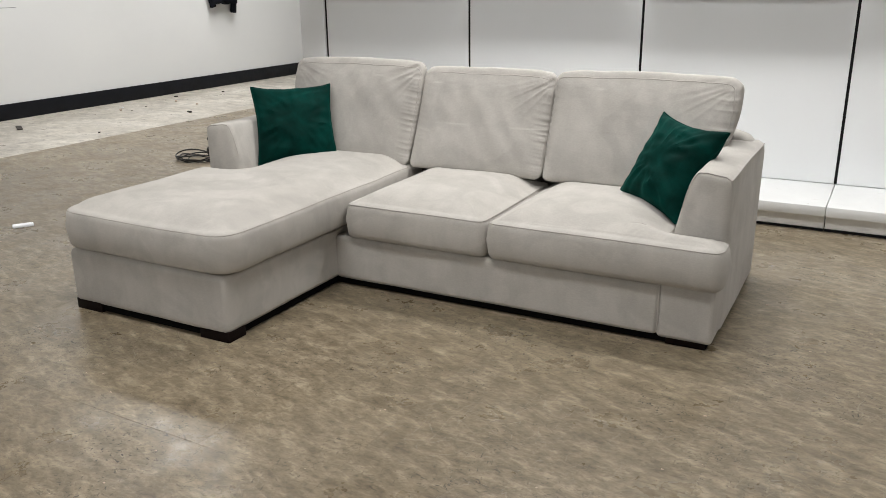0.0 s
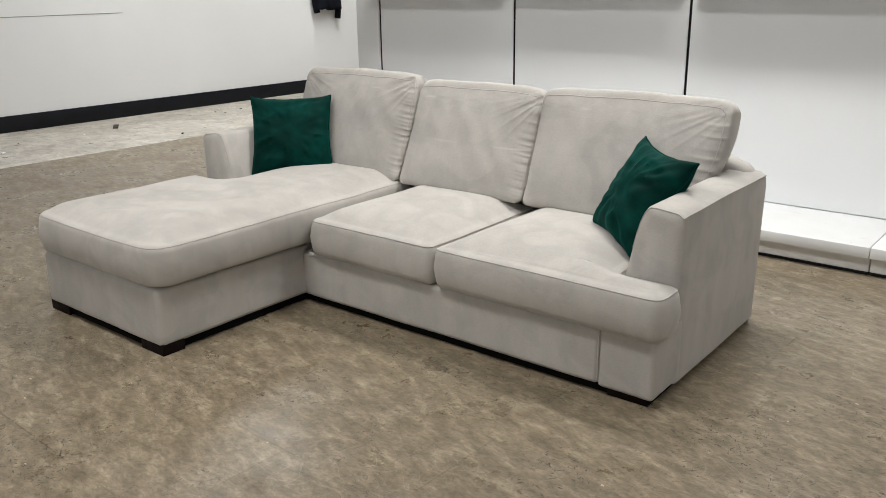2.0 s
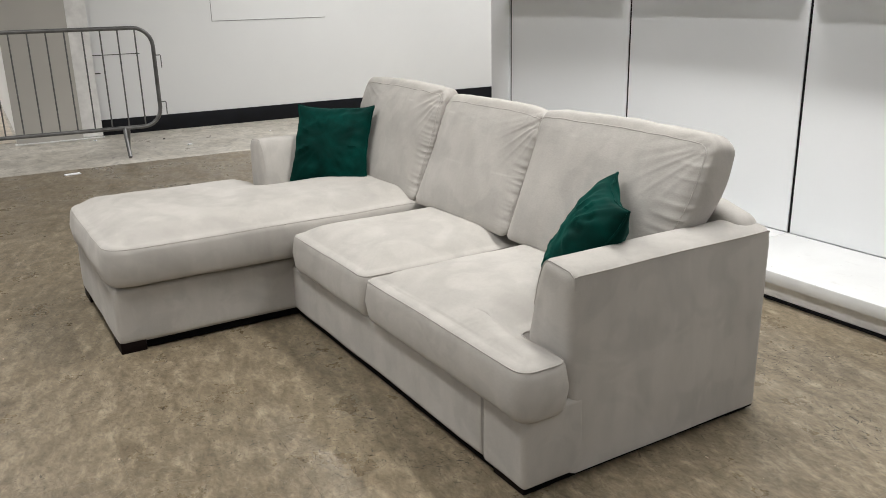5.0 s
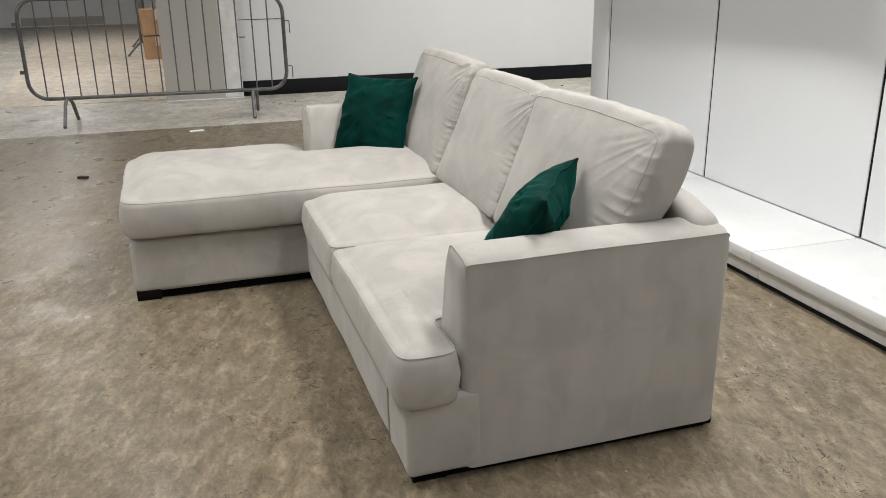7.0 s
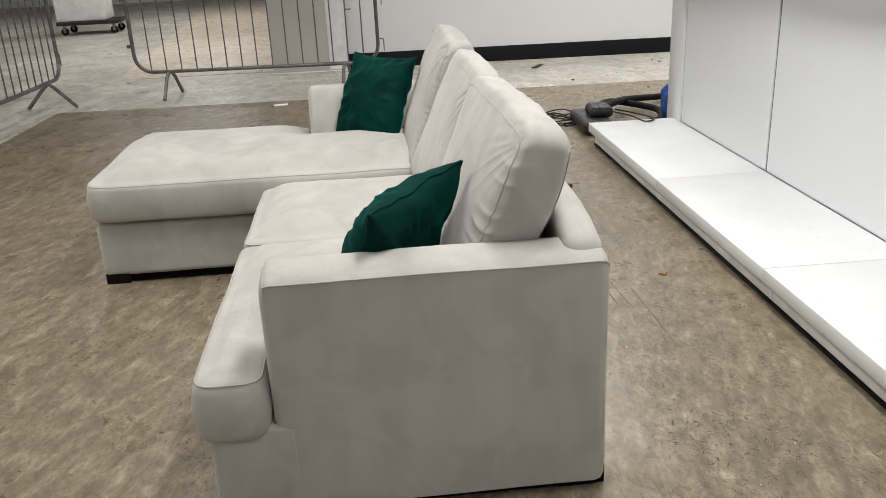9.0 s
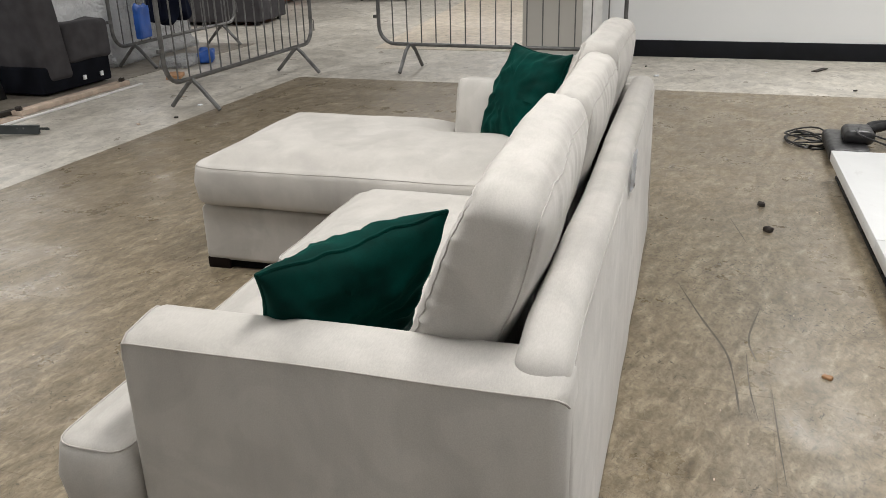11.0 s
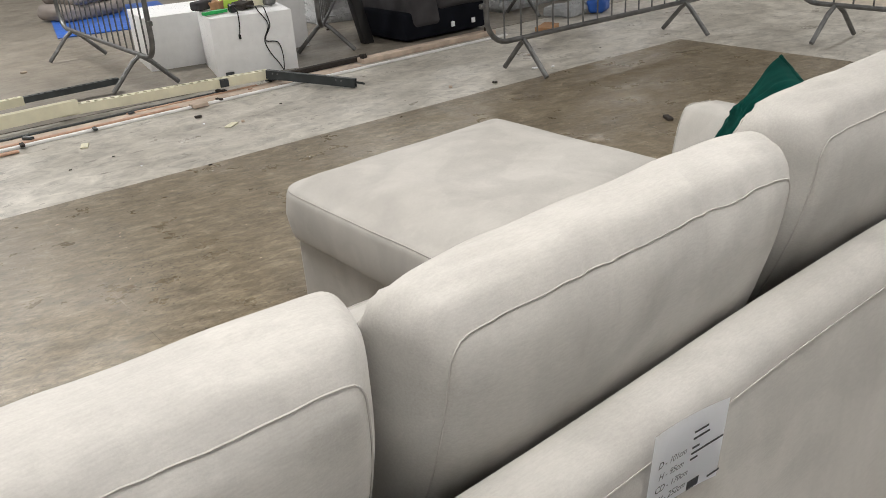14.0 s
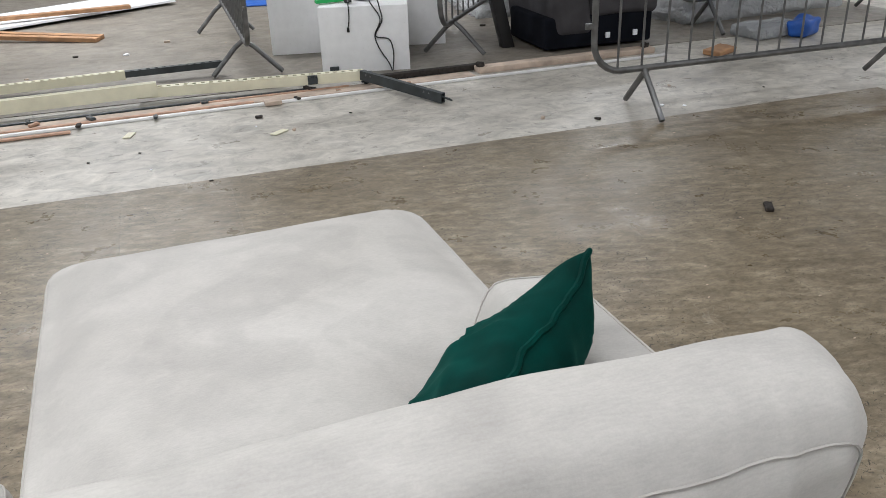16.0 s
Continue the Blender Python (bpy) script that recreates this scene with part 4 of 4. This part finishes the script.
part("column", tube([(0, 0, 0.10), (0, 0, 0.5)], 0.03, 10), BLACK, star)
for k in range(5):
    a = radians(72 * k)
    c, s = math.cos(a), math.sin(a)
    arm_ob = part("spoke", tube([(0.02 * c, 0.02 * s, 0.15), (0.16 * c, 0.16 * s, 0.135), (0.31 * c, 0.31 * s, 0.095)], 0.022, 8), BLACK, star)
    part("castor", tube([(0.31 * c - 0.022 * s, 0.31 * s + 0.022 * c, 0.032), (0.31 * c + 0.022 * s, 0.31 * s - 0.022 * c, 0.032)], 0.030, 12), RUBBER, arm_ob)
    part("stem", tube([(0.31 * c, 0.31 * s, 0.03), (0.31 * c, 0.31 * s, 0.095)], 0.009, 6), BLACK, arm_ob)
ob = thing("blue_sheet", "flat blue plastic sheet on the floor", "sheet", (-3.95, -5.32, 0.006), -12)
def crumple(p):
    p = p.copy()
    p.z += 0.012 * abs(noise.noise(Vector((p.x * 6, p.y * 6, 0))))
    return p
part("sheet", soft_box((-0.62, -1.0, 0), (0.62, 1.0, 0.012), 0.004, 12, 2, crumple), BLUE, ob)
lump("taupe_cushion", "taupe upholstered cushion on the blue sheet", "cushion", GREY_FOAM, (-3.75, -5.75, 0.022), 15, (0.75, 0.6, 0.16), 3.0, 0.4)
lump("taupe_cushion", "taupe upholstered cushion stacked on another", "cushion", GREY_FOAM, (-3.85, -5.80, 0.175), 25, (0.75, 0.6, 0.16), 5.0, 0.4)

# ---- grey recliner ----
rec = thing("recliner_chair", "grey upholstered recliner chair with black base fabric", "recliner", (-5.33, -1.58, 0), 0)
part("base", soft_box((-0.48, -0.30, 0.02), (0.36, 0.34, 0.24), 0.02, 6, 3), BLACK_CLOTH, rec)
def puff(p):
    p = p.copy()
    p.z += 0.02 * noise.noise(Vector((p.x * 4, p.y * 4, 1)))
    return p
part("arm", soft_box((-0.52, 0.10, 0.22), (0.02, 0.36, 0.56), 0.05, 8, 4, puff), GREY_CLOTH, rec)
part("arm", soft_box((-0.52, -0.62, 0.10), (0.02, -0.36, 0.56), 0.05, 8, 4, puff), GREY_CLOTH, rec)
part("seat", soft_box((-0.56, -0.36, 0.20), (0.0, 0.10, 0.46), 0.06, 8, 4, puff), GREY_CLOTH, rec)
def recline(p):
    p = p.copy()
    p.x += 0.42 * (p.z - 0.2) ** 1.0 * 0.35
    p.y += 0.01 * noise.noise(Vector((p.x * 4, p.z * 4, 1)))
    return p
part("backrest", soft_box((0.0, -0.50, 0.10), (0.30, 0.36, 1.05), 0.06, 8, 4, recline), GREY_CLOTH, rec)
part("side_frame", box((0.33, -0.04, 0.0), (0.42, 0.04, 0.75), 0.01, 2, Matrix.Shear("XY", 4, (0, 0)) @ pose(0.12, 0, 0, 0, 14, 0)), BLACK, rec)
for cx in (-0.36, -0.14):
    part("clip", box((cx, 0.335, 0.07), (cx + 0.035, 0.352, 0.11), 0.003, 1), PAPER, rec)


# ---- wrapped furniture behind ----
def wrapped(at, turn, size, seed):
    ob = thing("wrapped_furniture", "furniture piece wrapped in clear crinkled polythene", "wrapped furniture", at, turn, "wrapped furniture")
    sx, sy, sz = size
    part("block", soft_box((-sx / 2, -sy / 2, 0.01), (sx / 2, sy / 2, sz), 0.05, 6, 3), PALE_CLOTH, ob)
    def f(p):
        n = noise.noise(Vector((p.x * 6 + seed, p.y * 6, p.z * 6)))
        m = noise.noise(Vector((p.x * 17 + seed, p.y * 17, p.z * 17)))
        p = p * (1 + 0.03 * n) + Vector((0.025 * m, 0.025 * n, 0.02 * m if p.z > 0.1 else 0))
        p.z = max(0.003, p.z)
        if p.z < 0.1:
            p.x *= 1.06 + 0.05 * n
            p.y *= 1.08 + 0.06 * m
        return p
    wrap = part("polythene_wrap", soft_box((-sx / 2 - 0.03, -sy / 2 - 0.03, 0.005), (sx / 2 + 0.03, sy / 2 + 0.03, sz + 0.03), 0.05, 26, 3, f), CLEAR, ob)
    wrap.visible_shadow = False
    return ob


wrapped((-7.1, -2.15, 0), 4, (1.5, 0.8, 0.7), 1.0)
wrapped((-5.9, -3.1, 0), -6, (1.6, 0.9, 0.8), 4.0)
wrapped((-7.6, -3.4, 0), 8, (1.4, 0.9, 0.75), 7.0)


def grey_base(at, turn, mat, size, label):
    ob = thing("divan_base", label, "divan base", at, turn)
    sx, sy, sz = size
    part("body", soft_box((-sx / 2, -sy / 2, 0.05), (sx / 2, sy / 2, sz), 0.02, 4, 3), mat, ob)
    part("top_board", box((-sx / 2 + 0.02, -sy / 2 + 0.02, sz), (sx / 2 - 0.02, sy / 2 - 0.02, sz + 0.025), 0.004, 1), WHITE, ob)
    for fx in (-1, 1):
        for fy in (-1, 1):
            part("foot", box((fx * (sx / 2 - 0.1) - 0.025, fy * (sy / 2 - 0.08) - 0.025, 0), (fx * (sx / 2 - 0.1) + 0.025, fy * (sy / 2 - 0.08) + 0.025, 0.05), 0.004, 1), BLACK, ob)
    return ob


grey_base((-10.2, -2.9, 0), 8, GREY_CLOTH, (1.0, 1.7, 0.42), "grey fabric divan base with a white top board")
grey_base((-13.1, -4.0, 0), 6, TERRACOTTA, (1.0, 1.6, 0.42), "rust brown upholstered base with a white top board")

# litter by the barriers
lump("blue_bag", "crumpled blue plastic bag on the floor", "bag", BLUE, (-6.90, -0.95, 0.004), 30, (0.26, 0.16, 0.13), 2.0, 0.3)
lump("blue_bag", "crumpled blue plastic bag hung on the barrier", "bag", BLUE, (-6.40, -1.28, 0.30), 10, (0.22, 0.07, 0.30), 5.0, 0.3)
lump("polythene_scrap", "clear crumpled polythene scrap on the floor", "polythene", CLEAR, (-6.72, -1.1, 0.004), 10, (0.5, 0.3, 0.08), 3.0, 0.3)
lump("wood_offcut", "small brown wooden offcut on the floor", "offcut", WOOD, (-6.03, -0.72, 0.004), 25, (0.22, 0.13, 0.035), 2.5, 0.2)


# ---- back room beyond the first barrier ----
board = thing("leaning_board", "grey-beige flat board standing against the wall end", "board", (-7.90, 2.11, 0), 0)
part("sheet", box((-0.02, 0.0, 0.006), (0.0, 0.60, 2.1), 0.002, 1), BOARD, board)
part("film_edge", box((-0.0185, 0.60, 0.02), (-0.006, 0.79, 2.05), 0.002, 1), WHITE_EDGE, board)
part("floor_sill", box((-0.03, -0.02, 0.0), (0.03, 0.80, 0.012), 0.003, 1), WHITE_EDGE, board)
part("wall_plate", box((WX + 7.90 + 0.002, 0.79, 0.62), (WX + 7.90 + 0.006, 0.86, 0.63)), GRIME, board)
seal = thing("wall_hatch", "flush white hatch outlined in the wall", "hatch", (WX, 3.35, 0), 0)
part("hatch_line", box((0.0005, -0.45, 0.80), (0.004, 0.02, 0.806)), GRIME, seal, smooth=False)
part("hatch_line", box((0.0005, -0.45, 0.806), (0.004, -0.444, 2.1)), GRIME, seal, smooth=False)
seal2 = thing("wall_patch", "square patch outlined in pencil on the white wall", "wall patch", (WX, 4.76, 0), 0)
part("patch_line", box((0.0005, -0.62, 1.090), (0.003, 0.66, 1.095)), DULL_STEEL, seal2, smooth=False)
part("patch_line", box((0.0005, -0.62, 1.095), (0.003, -0.615, 2.0)), DULL_STEEL, seal2, smooth=False)


def carton(at, turn, size, label):
    ob = thing("cardboard_box", label, "cardboard box", at, turn, "cardboard boxes")
    sx, sy, sz = size
    part("body", box((-sx / 2, -sy / 2, 0), (sx / 2, sy / 2, sz), 0.004, 1), CARD, ob)
    part("flap", box((-sx / 2, -sy / 2, 0), (sx / 2, 0.0, 0.006), 0.001, 1, Matrix.Translation((0, 0, sz + 0.004)) @ pose(0, 0, 0, 8, 0, 0)), CARD, ob)
    part("tape", box((sx / 2 + 0.0005, -0.03, sz * 0.6), (sx / 2 + 0.002, 0.03, sz)), PALE_WOOD, ob, smooth=False)
    return ob


carton((-12.65, 1.86, 0), 5, (0.5, 0.40, 0.34), "brown cardboard box on the floor by the wall")
carton((-12.7, 1.85, 0.355), 12, (0.48, 0.40, 0.38), "brown cardboard box stacked on another")
dark = thing("dark_rack", "dark metal rack beside the back room wall", "rack", (-15.2, 1.75, 0), 0)
for px in (-0.4, 0.4):
    for py in (-0.2, 0.2):
        part("post", box((px - 0.02, py - 0.02, 0), (px + 0.02, py + 0.02, 1.9)), CHARCOAL, dark, smooth=False)
for z in (0.5, 1.0, 1.5):
    part("shelf", box((-0.42, -0.22, z), (0.42, 0.22, z + 0.03)), CHARCOAL, dark, smooth=False)
kick = thing("far_counter", "long white counter with a grey kick plate", "counter", (-21.4, -0.6, 0), 0)
part("front", box((-0.4, -3.2, 0.0), (0.0, 2.3, 1.2), 0.004, 1), WHITE, kick)
part("kick_plate", box((0.002, -1.0, 0.03), (0.012, 0.9, 0.22), 0.002, 1), BOARD, kick)


def dolly(at, turn):
    ob = thing("platform_dolly", "low black platform dolly on castors", "dolly", at, turn)
    part("deck", box((-0.35, -0.5, 0.16), (0.35, 0.5, 0.22), 0.01, 2), BLACK, ob)
    for sx in (-1, 1):
        for sy in (-1, 1):
            wheel = part("castor", tube([(sx * 0.26 - 0.02, sy * 0.4, 0.06), (sx * 0.26 + 0.02, sy * 0.4, 0.06)], 0.06, 14), RUBBER, ob)
            part("fork", box((sx * 0.26 - 0.028, sy * 0.4 - 0.02, 0.05), (sx * 0.26 + 0.028, sy * 0.4 + 0.02, 0.16), 0.004, 1), DULL_STEEL, wheel)
    return ob


dolly((-13.8, -1.70, 0), 4)
wr = solid("white_crate", box((-0.3, -0.4, 0), (0.3, 0.4, 0.5), 0.02, 2), WHITE_EDGE, "white wrapped crate on the platform dolly", "crate", (-13.8, -1.80, 0.222), 4)

ext = thing("fire_extinguisher", "red fire extinguisher hung on the far wall", "fire extinguisher", (-21.398, 0.48, 0.84), 0)
part("cylinder", soft_box((0.0, -0.07, -0.22), (0.14, 0.07, 0.20), 0.065, 4, 4), RED, ext)
part("valve", box((0.04, -0.03, 0.19), (0.10, 0.03, 0.25), 0.01, 2), BLACK, ext)
part("hose", tube(smooth_path([(0.07, -0.03, 0.23), (0.10, -0.16, 0.18), (0.10, -0.17, 0.0), (0.09, -0.09, -0.12)], 5), 0.012, 6), BLACK, ext)
sign = thing("wall_sign", "small red and white fire sign on the white wall", "sign", (WX, 2.78, 1.14), 0)
part("plate", box((0.0005, -0.05, -0.05), (0.004, 0.05, 0.10), 0.001, 1), RED, sign)
part("white_bar", box((0.0042, -0.035, -0.03), (0.0052, 0.035, -0.012)), PAPER, sign, smooth=False)
part("white_bar", box((0.0042, -0.035, 0.0), (0.0052, 0.035, 0.01)), PAPER, sign, smooth=False)

# ---- vacuum cleaner at the end of the plinth ----
vac = thing("vacuum_cleaner", "dark grey vacuum cleaner head with black hose", "vacuum cleaner", (-4.50, 4.82, 0), 0)
part("floor_head", soft_box((-0.30, -0.16, 0.02), (0.22, 0.05, 0.10), 0.03, 6, 3), BLACK, vac)
part("motor_body", soft_box((-0.16, -0.08, 0.09), (0.06, 0.08, 0.17), 0.035, 6, 4), BLACK, vac)
part("hose", tube(smooth_path([(-0.10, 0.05, 0.14), (-0.35, 0.2, 0.12), (-0.62, 0.35, 0.08), (-0.80, 0.62, 0.05), (-0.9, 0.95, 0.04)], 8), 0.026, 10), RUBBER, vac, "black ribbed hose")
part("hose", tube(smooth_path([(-0.12, 0.08, 0.12), (-0.45, 0.12, 0.09), (-0.65, 0.28, 0.06), (-0.35, 0.50, 0.05), (0.0, 0.42, 0.05), (0.08, 0.30, 0.05)], 8), 0.024, 10), RUBBER, vac)
for k, (r, z) in enumerate(((0.13, 0.012), (0.11, 0.03), (0.09, 0.012), (0.12, 0.05), (0.14, 0.02))):
    cx, cy = -0.22 + 0.03 * (k % 3) - 0.12, -0.22 - 0.02 * (k % 2)
    part("cable_loop", tube([(cx + r * 1.3 * math.cos(a * 0.4), cy + r * math.sin(a * 0.4), z + 0.012 * math.sin(a * 0.8 + k)) for a in range(16)], 0.0055, 6, True), BLACK, vac)
part("cable", tube(smooth_path([(-0.05, 0.0, 0.17), (0.15, -0.02, 0.175), (0.40, 0.10, 0.175), (0.52, 0.16, 0.160), (0.45, 0.24, 0.159), (0.28, 0.18, 0.159), (0.15, 0.06, 0.17)], 6), 0.005, 6), BLACK, vac)
lump("blue_canister", "blue and white cleaning canister on the floor", "canister", BLUE, (-4.70, 5.38, 0.004), 0, (0.14, 0.12, 0.22), 2.0, 0.25)

# ---- debris on the floor ----
rng = random.Random(5)
lump("dirt_clod", "small dark clod of dirt on the floor", "debris", GRIME, (-3.50, 4.30, 0.003), 10, (0.035, 0.03, 0.02), 1.0)
lump("dirt_clod", "small dark clod of dirt on the floor", "debris", GRIME, (-3.145, 4.32, 0.003), 40, (0.04, 0.03, 0.022), 2.0)
lump("dirt_clod", "brown clod of dirt on the tiles", "debris", GRIME, (-4.58, 1.65, 0.003), 60, (0.075, 0.032, 0.017), 3.0)
lump("wood_chip", "small pale wood chip on the floor", "debris", WOOD, (-1.876, 4.45, 0.003), 60, (0.03, 0.018, 0.01), 4.0)
lump("paper_scrap", "crumpled white paper scrap on the floor", "debris", PAPER, (-4.35, 2.776, 0.003), 60, (0.11, 0.05, 0.015), 5.0)
lump("paper_scrap", "flat white paper scrap on the floor", "debris", PAPER, (-6.075, 2.40, 0.003), 10, (0.05, 0.12, 0.008), 6.0)
lump("dirt_clod", "dark dirt scraping on the pale floor", "debris", GRIME, (-7.46, 4.87, 0.003), 60, (0.05, 0.22, 0.008), 7.0)
lump("cardboard_scrap", "pale cardboard scrap on the pale floor", "debris", CREAM, (-2.95, -0.17, 0.003), 40, (0.10, 0.04, 0.006), 8.0)
lump("cardboard_scrap", "pale cardboard scrap on the pale floor", "debris", CREAM, (-2.2, -0.45, 0.003), 70, (0.09, 0.04, 0.006), 9.0)
for k in range(46):
    x, y = rng.uniform(-6.0, -1.0), rng.uniform(-3.2, 0.45)
    if k > 30:
        x, y = rng.uniform(-8.0, -6.5), rng.uniform(2.6, 8.0)
    s = rng.uniform(0.008, 0.03)
    lump("floor_crumb", "small crumb of rubble on the floor", "debris", (GRIME, PAPER, PALE_WOOD, GRIME)[k % 4], (x, y, 0.003), rng.uniform(0, 180), (s * 1.6, s, s * 0.5), k * 1.7)
bm = bmesh.new()
for k in range(420):
    x, y, s = rng.uniform(-6.2, 1.0), rng.uniform(0.6, 4.7), rng.uniform(0.0015, 0.005)
    if 2.1 < y < 3.85 and -3.05 < x < -0.45:
        continue
    box((x, y, 0.004), (x + s * rng.uniform(1, 2.5), y + s, 0.004 + s * 0.5), bm=bm)
solid("floor_grit", bm, PALE_WOOD, "fine pale grit scattered over the tiles", "grit", kind="stuff", smooth=False)

def scrape(pts, wide):
    """A dark rubber scrape mark: a thin film that widens in the middle."""
    line = smooth_path([(x, y, 0) for x, y in pts], 10)
    bm = bmesh.new()
    rows = []
    for i, p in enumerate(line):
        d = (line[min(i + 1, len(line) - 1)] - line[max(i - 1, 0)]).normalized()
        half = wide * (0.25 + 0.75 * math.sin(math.pi * i / (len(line) - 1))) * (0.7 + 0.6 * abs(noise.noise(p * 9)))
        side = Vector((-d.y, d.x, 0)) * half
        rows.append([bm.verts.new(p + side + Vector((0, 0, z))) for z in (0, 0.0004)] + [bm.verts.new(p - side + Vector((0, 0, z))) for z in (0.0004, 0)])
    for a, b in zip(rows, rows[1:]):
        for k in range(4):
            bm.faces.new((a[k], a[(k + 1) % 4], b[(k + 1) % 4], b[k]))
    bm.faces.new(rows[0])
    bm.faces.new(rows[-1])
    return solid("scrape_mark", bm, SCRAPE, "dark curved scrape mark on the floor tiles", "scrape mark", (0, 0, 0.0046), group="scrape marks behind the sofa")


for pts, wide in (([(-2.48, 3.98), (-2.21, 4.07), (-1.96, 4.16), (-1.75, 4.19)], 0.0048),
                  ([(-1.75, 4.19), (-1.61, 4.20)], 0.0040),
                  ([(-2.33, 4.27), (-2.08, 4.23), (-1.93, 4.25)], 0.0040),
                  ([(-1.99, 4.22), (-1.75, 4.23), (-1.58, 4.25)], 0.0024),
                  ([(-3.29, 4.16), (-2.98, 4.23)], 0.0024),
                  ([(-1.76, 4.29), (-1.50, 4.30), (-1.30, 4.31)], 0.0024)):
    scrape(pts, wide)

# ---- vinyl tiles ----
TS = 0.457
tiles = new("tiled_floor")
tagged(tiles, "worn brown-grey square vinyl floor tiles", "tiles", kind="structure")
tb = bmesh.new()
g = 0.00012
box((g, g, 0.0005), (TS - g, TS - g, 0.004), bm=tb)
bmesh.ops.bevel(tb, geom=[e for e in tb.edges if all(v.co.z > 0.003 for v in e.verts)], offset=0.0003, segments=1, affect="EDGES")
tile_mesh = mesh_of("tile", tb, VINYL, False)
bm = bmesh.new()
for i in range(-1, 26):
    for j in range(-1, 24):
        x, y = -1.715 + (i - 10) * TS, 2.003 + (j - 3) * TS
        if x + TS > 4.95 or y + TS > 10.95 or x + TS < -6.27 or y + TS < 0.50:
            continue
        xa, ya = max(x, -6.325), max(y, 0.42)
        if xa > x or ya > y:
            box((xa + g, ya + g, 0.0005), (x + TS - g, y + TS - g, 0.004), bm=bm)
            continue
        if i <= 16 and j <= 10 and y < 4.9:
            t = new("tile", tile_mesh)
            t.parent = tiles
            t.matrix_basis = pose(x, y, rng.uniform(-0.0002, 0.0003), rng.uniform(-0.02, 0.02), rng.uniform(-0.02, 0.02), 0)
        else:
            box((x + g, y + g, 0.0005), (x + TS - g, y + TS - g, 0.004), bm=bm)
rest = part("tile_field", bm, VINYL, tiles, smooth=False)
tagged(rest, kind="stuff")
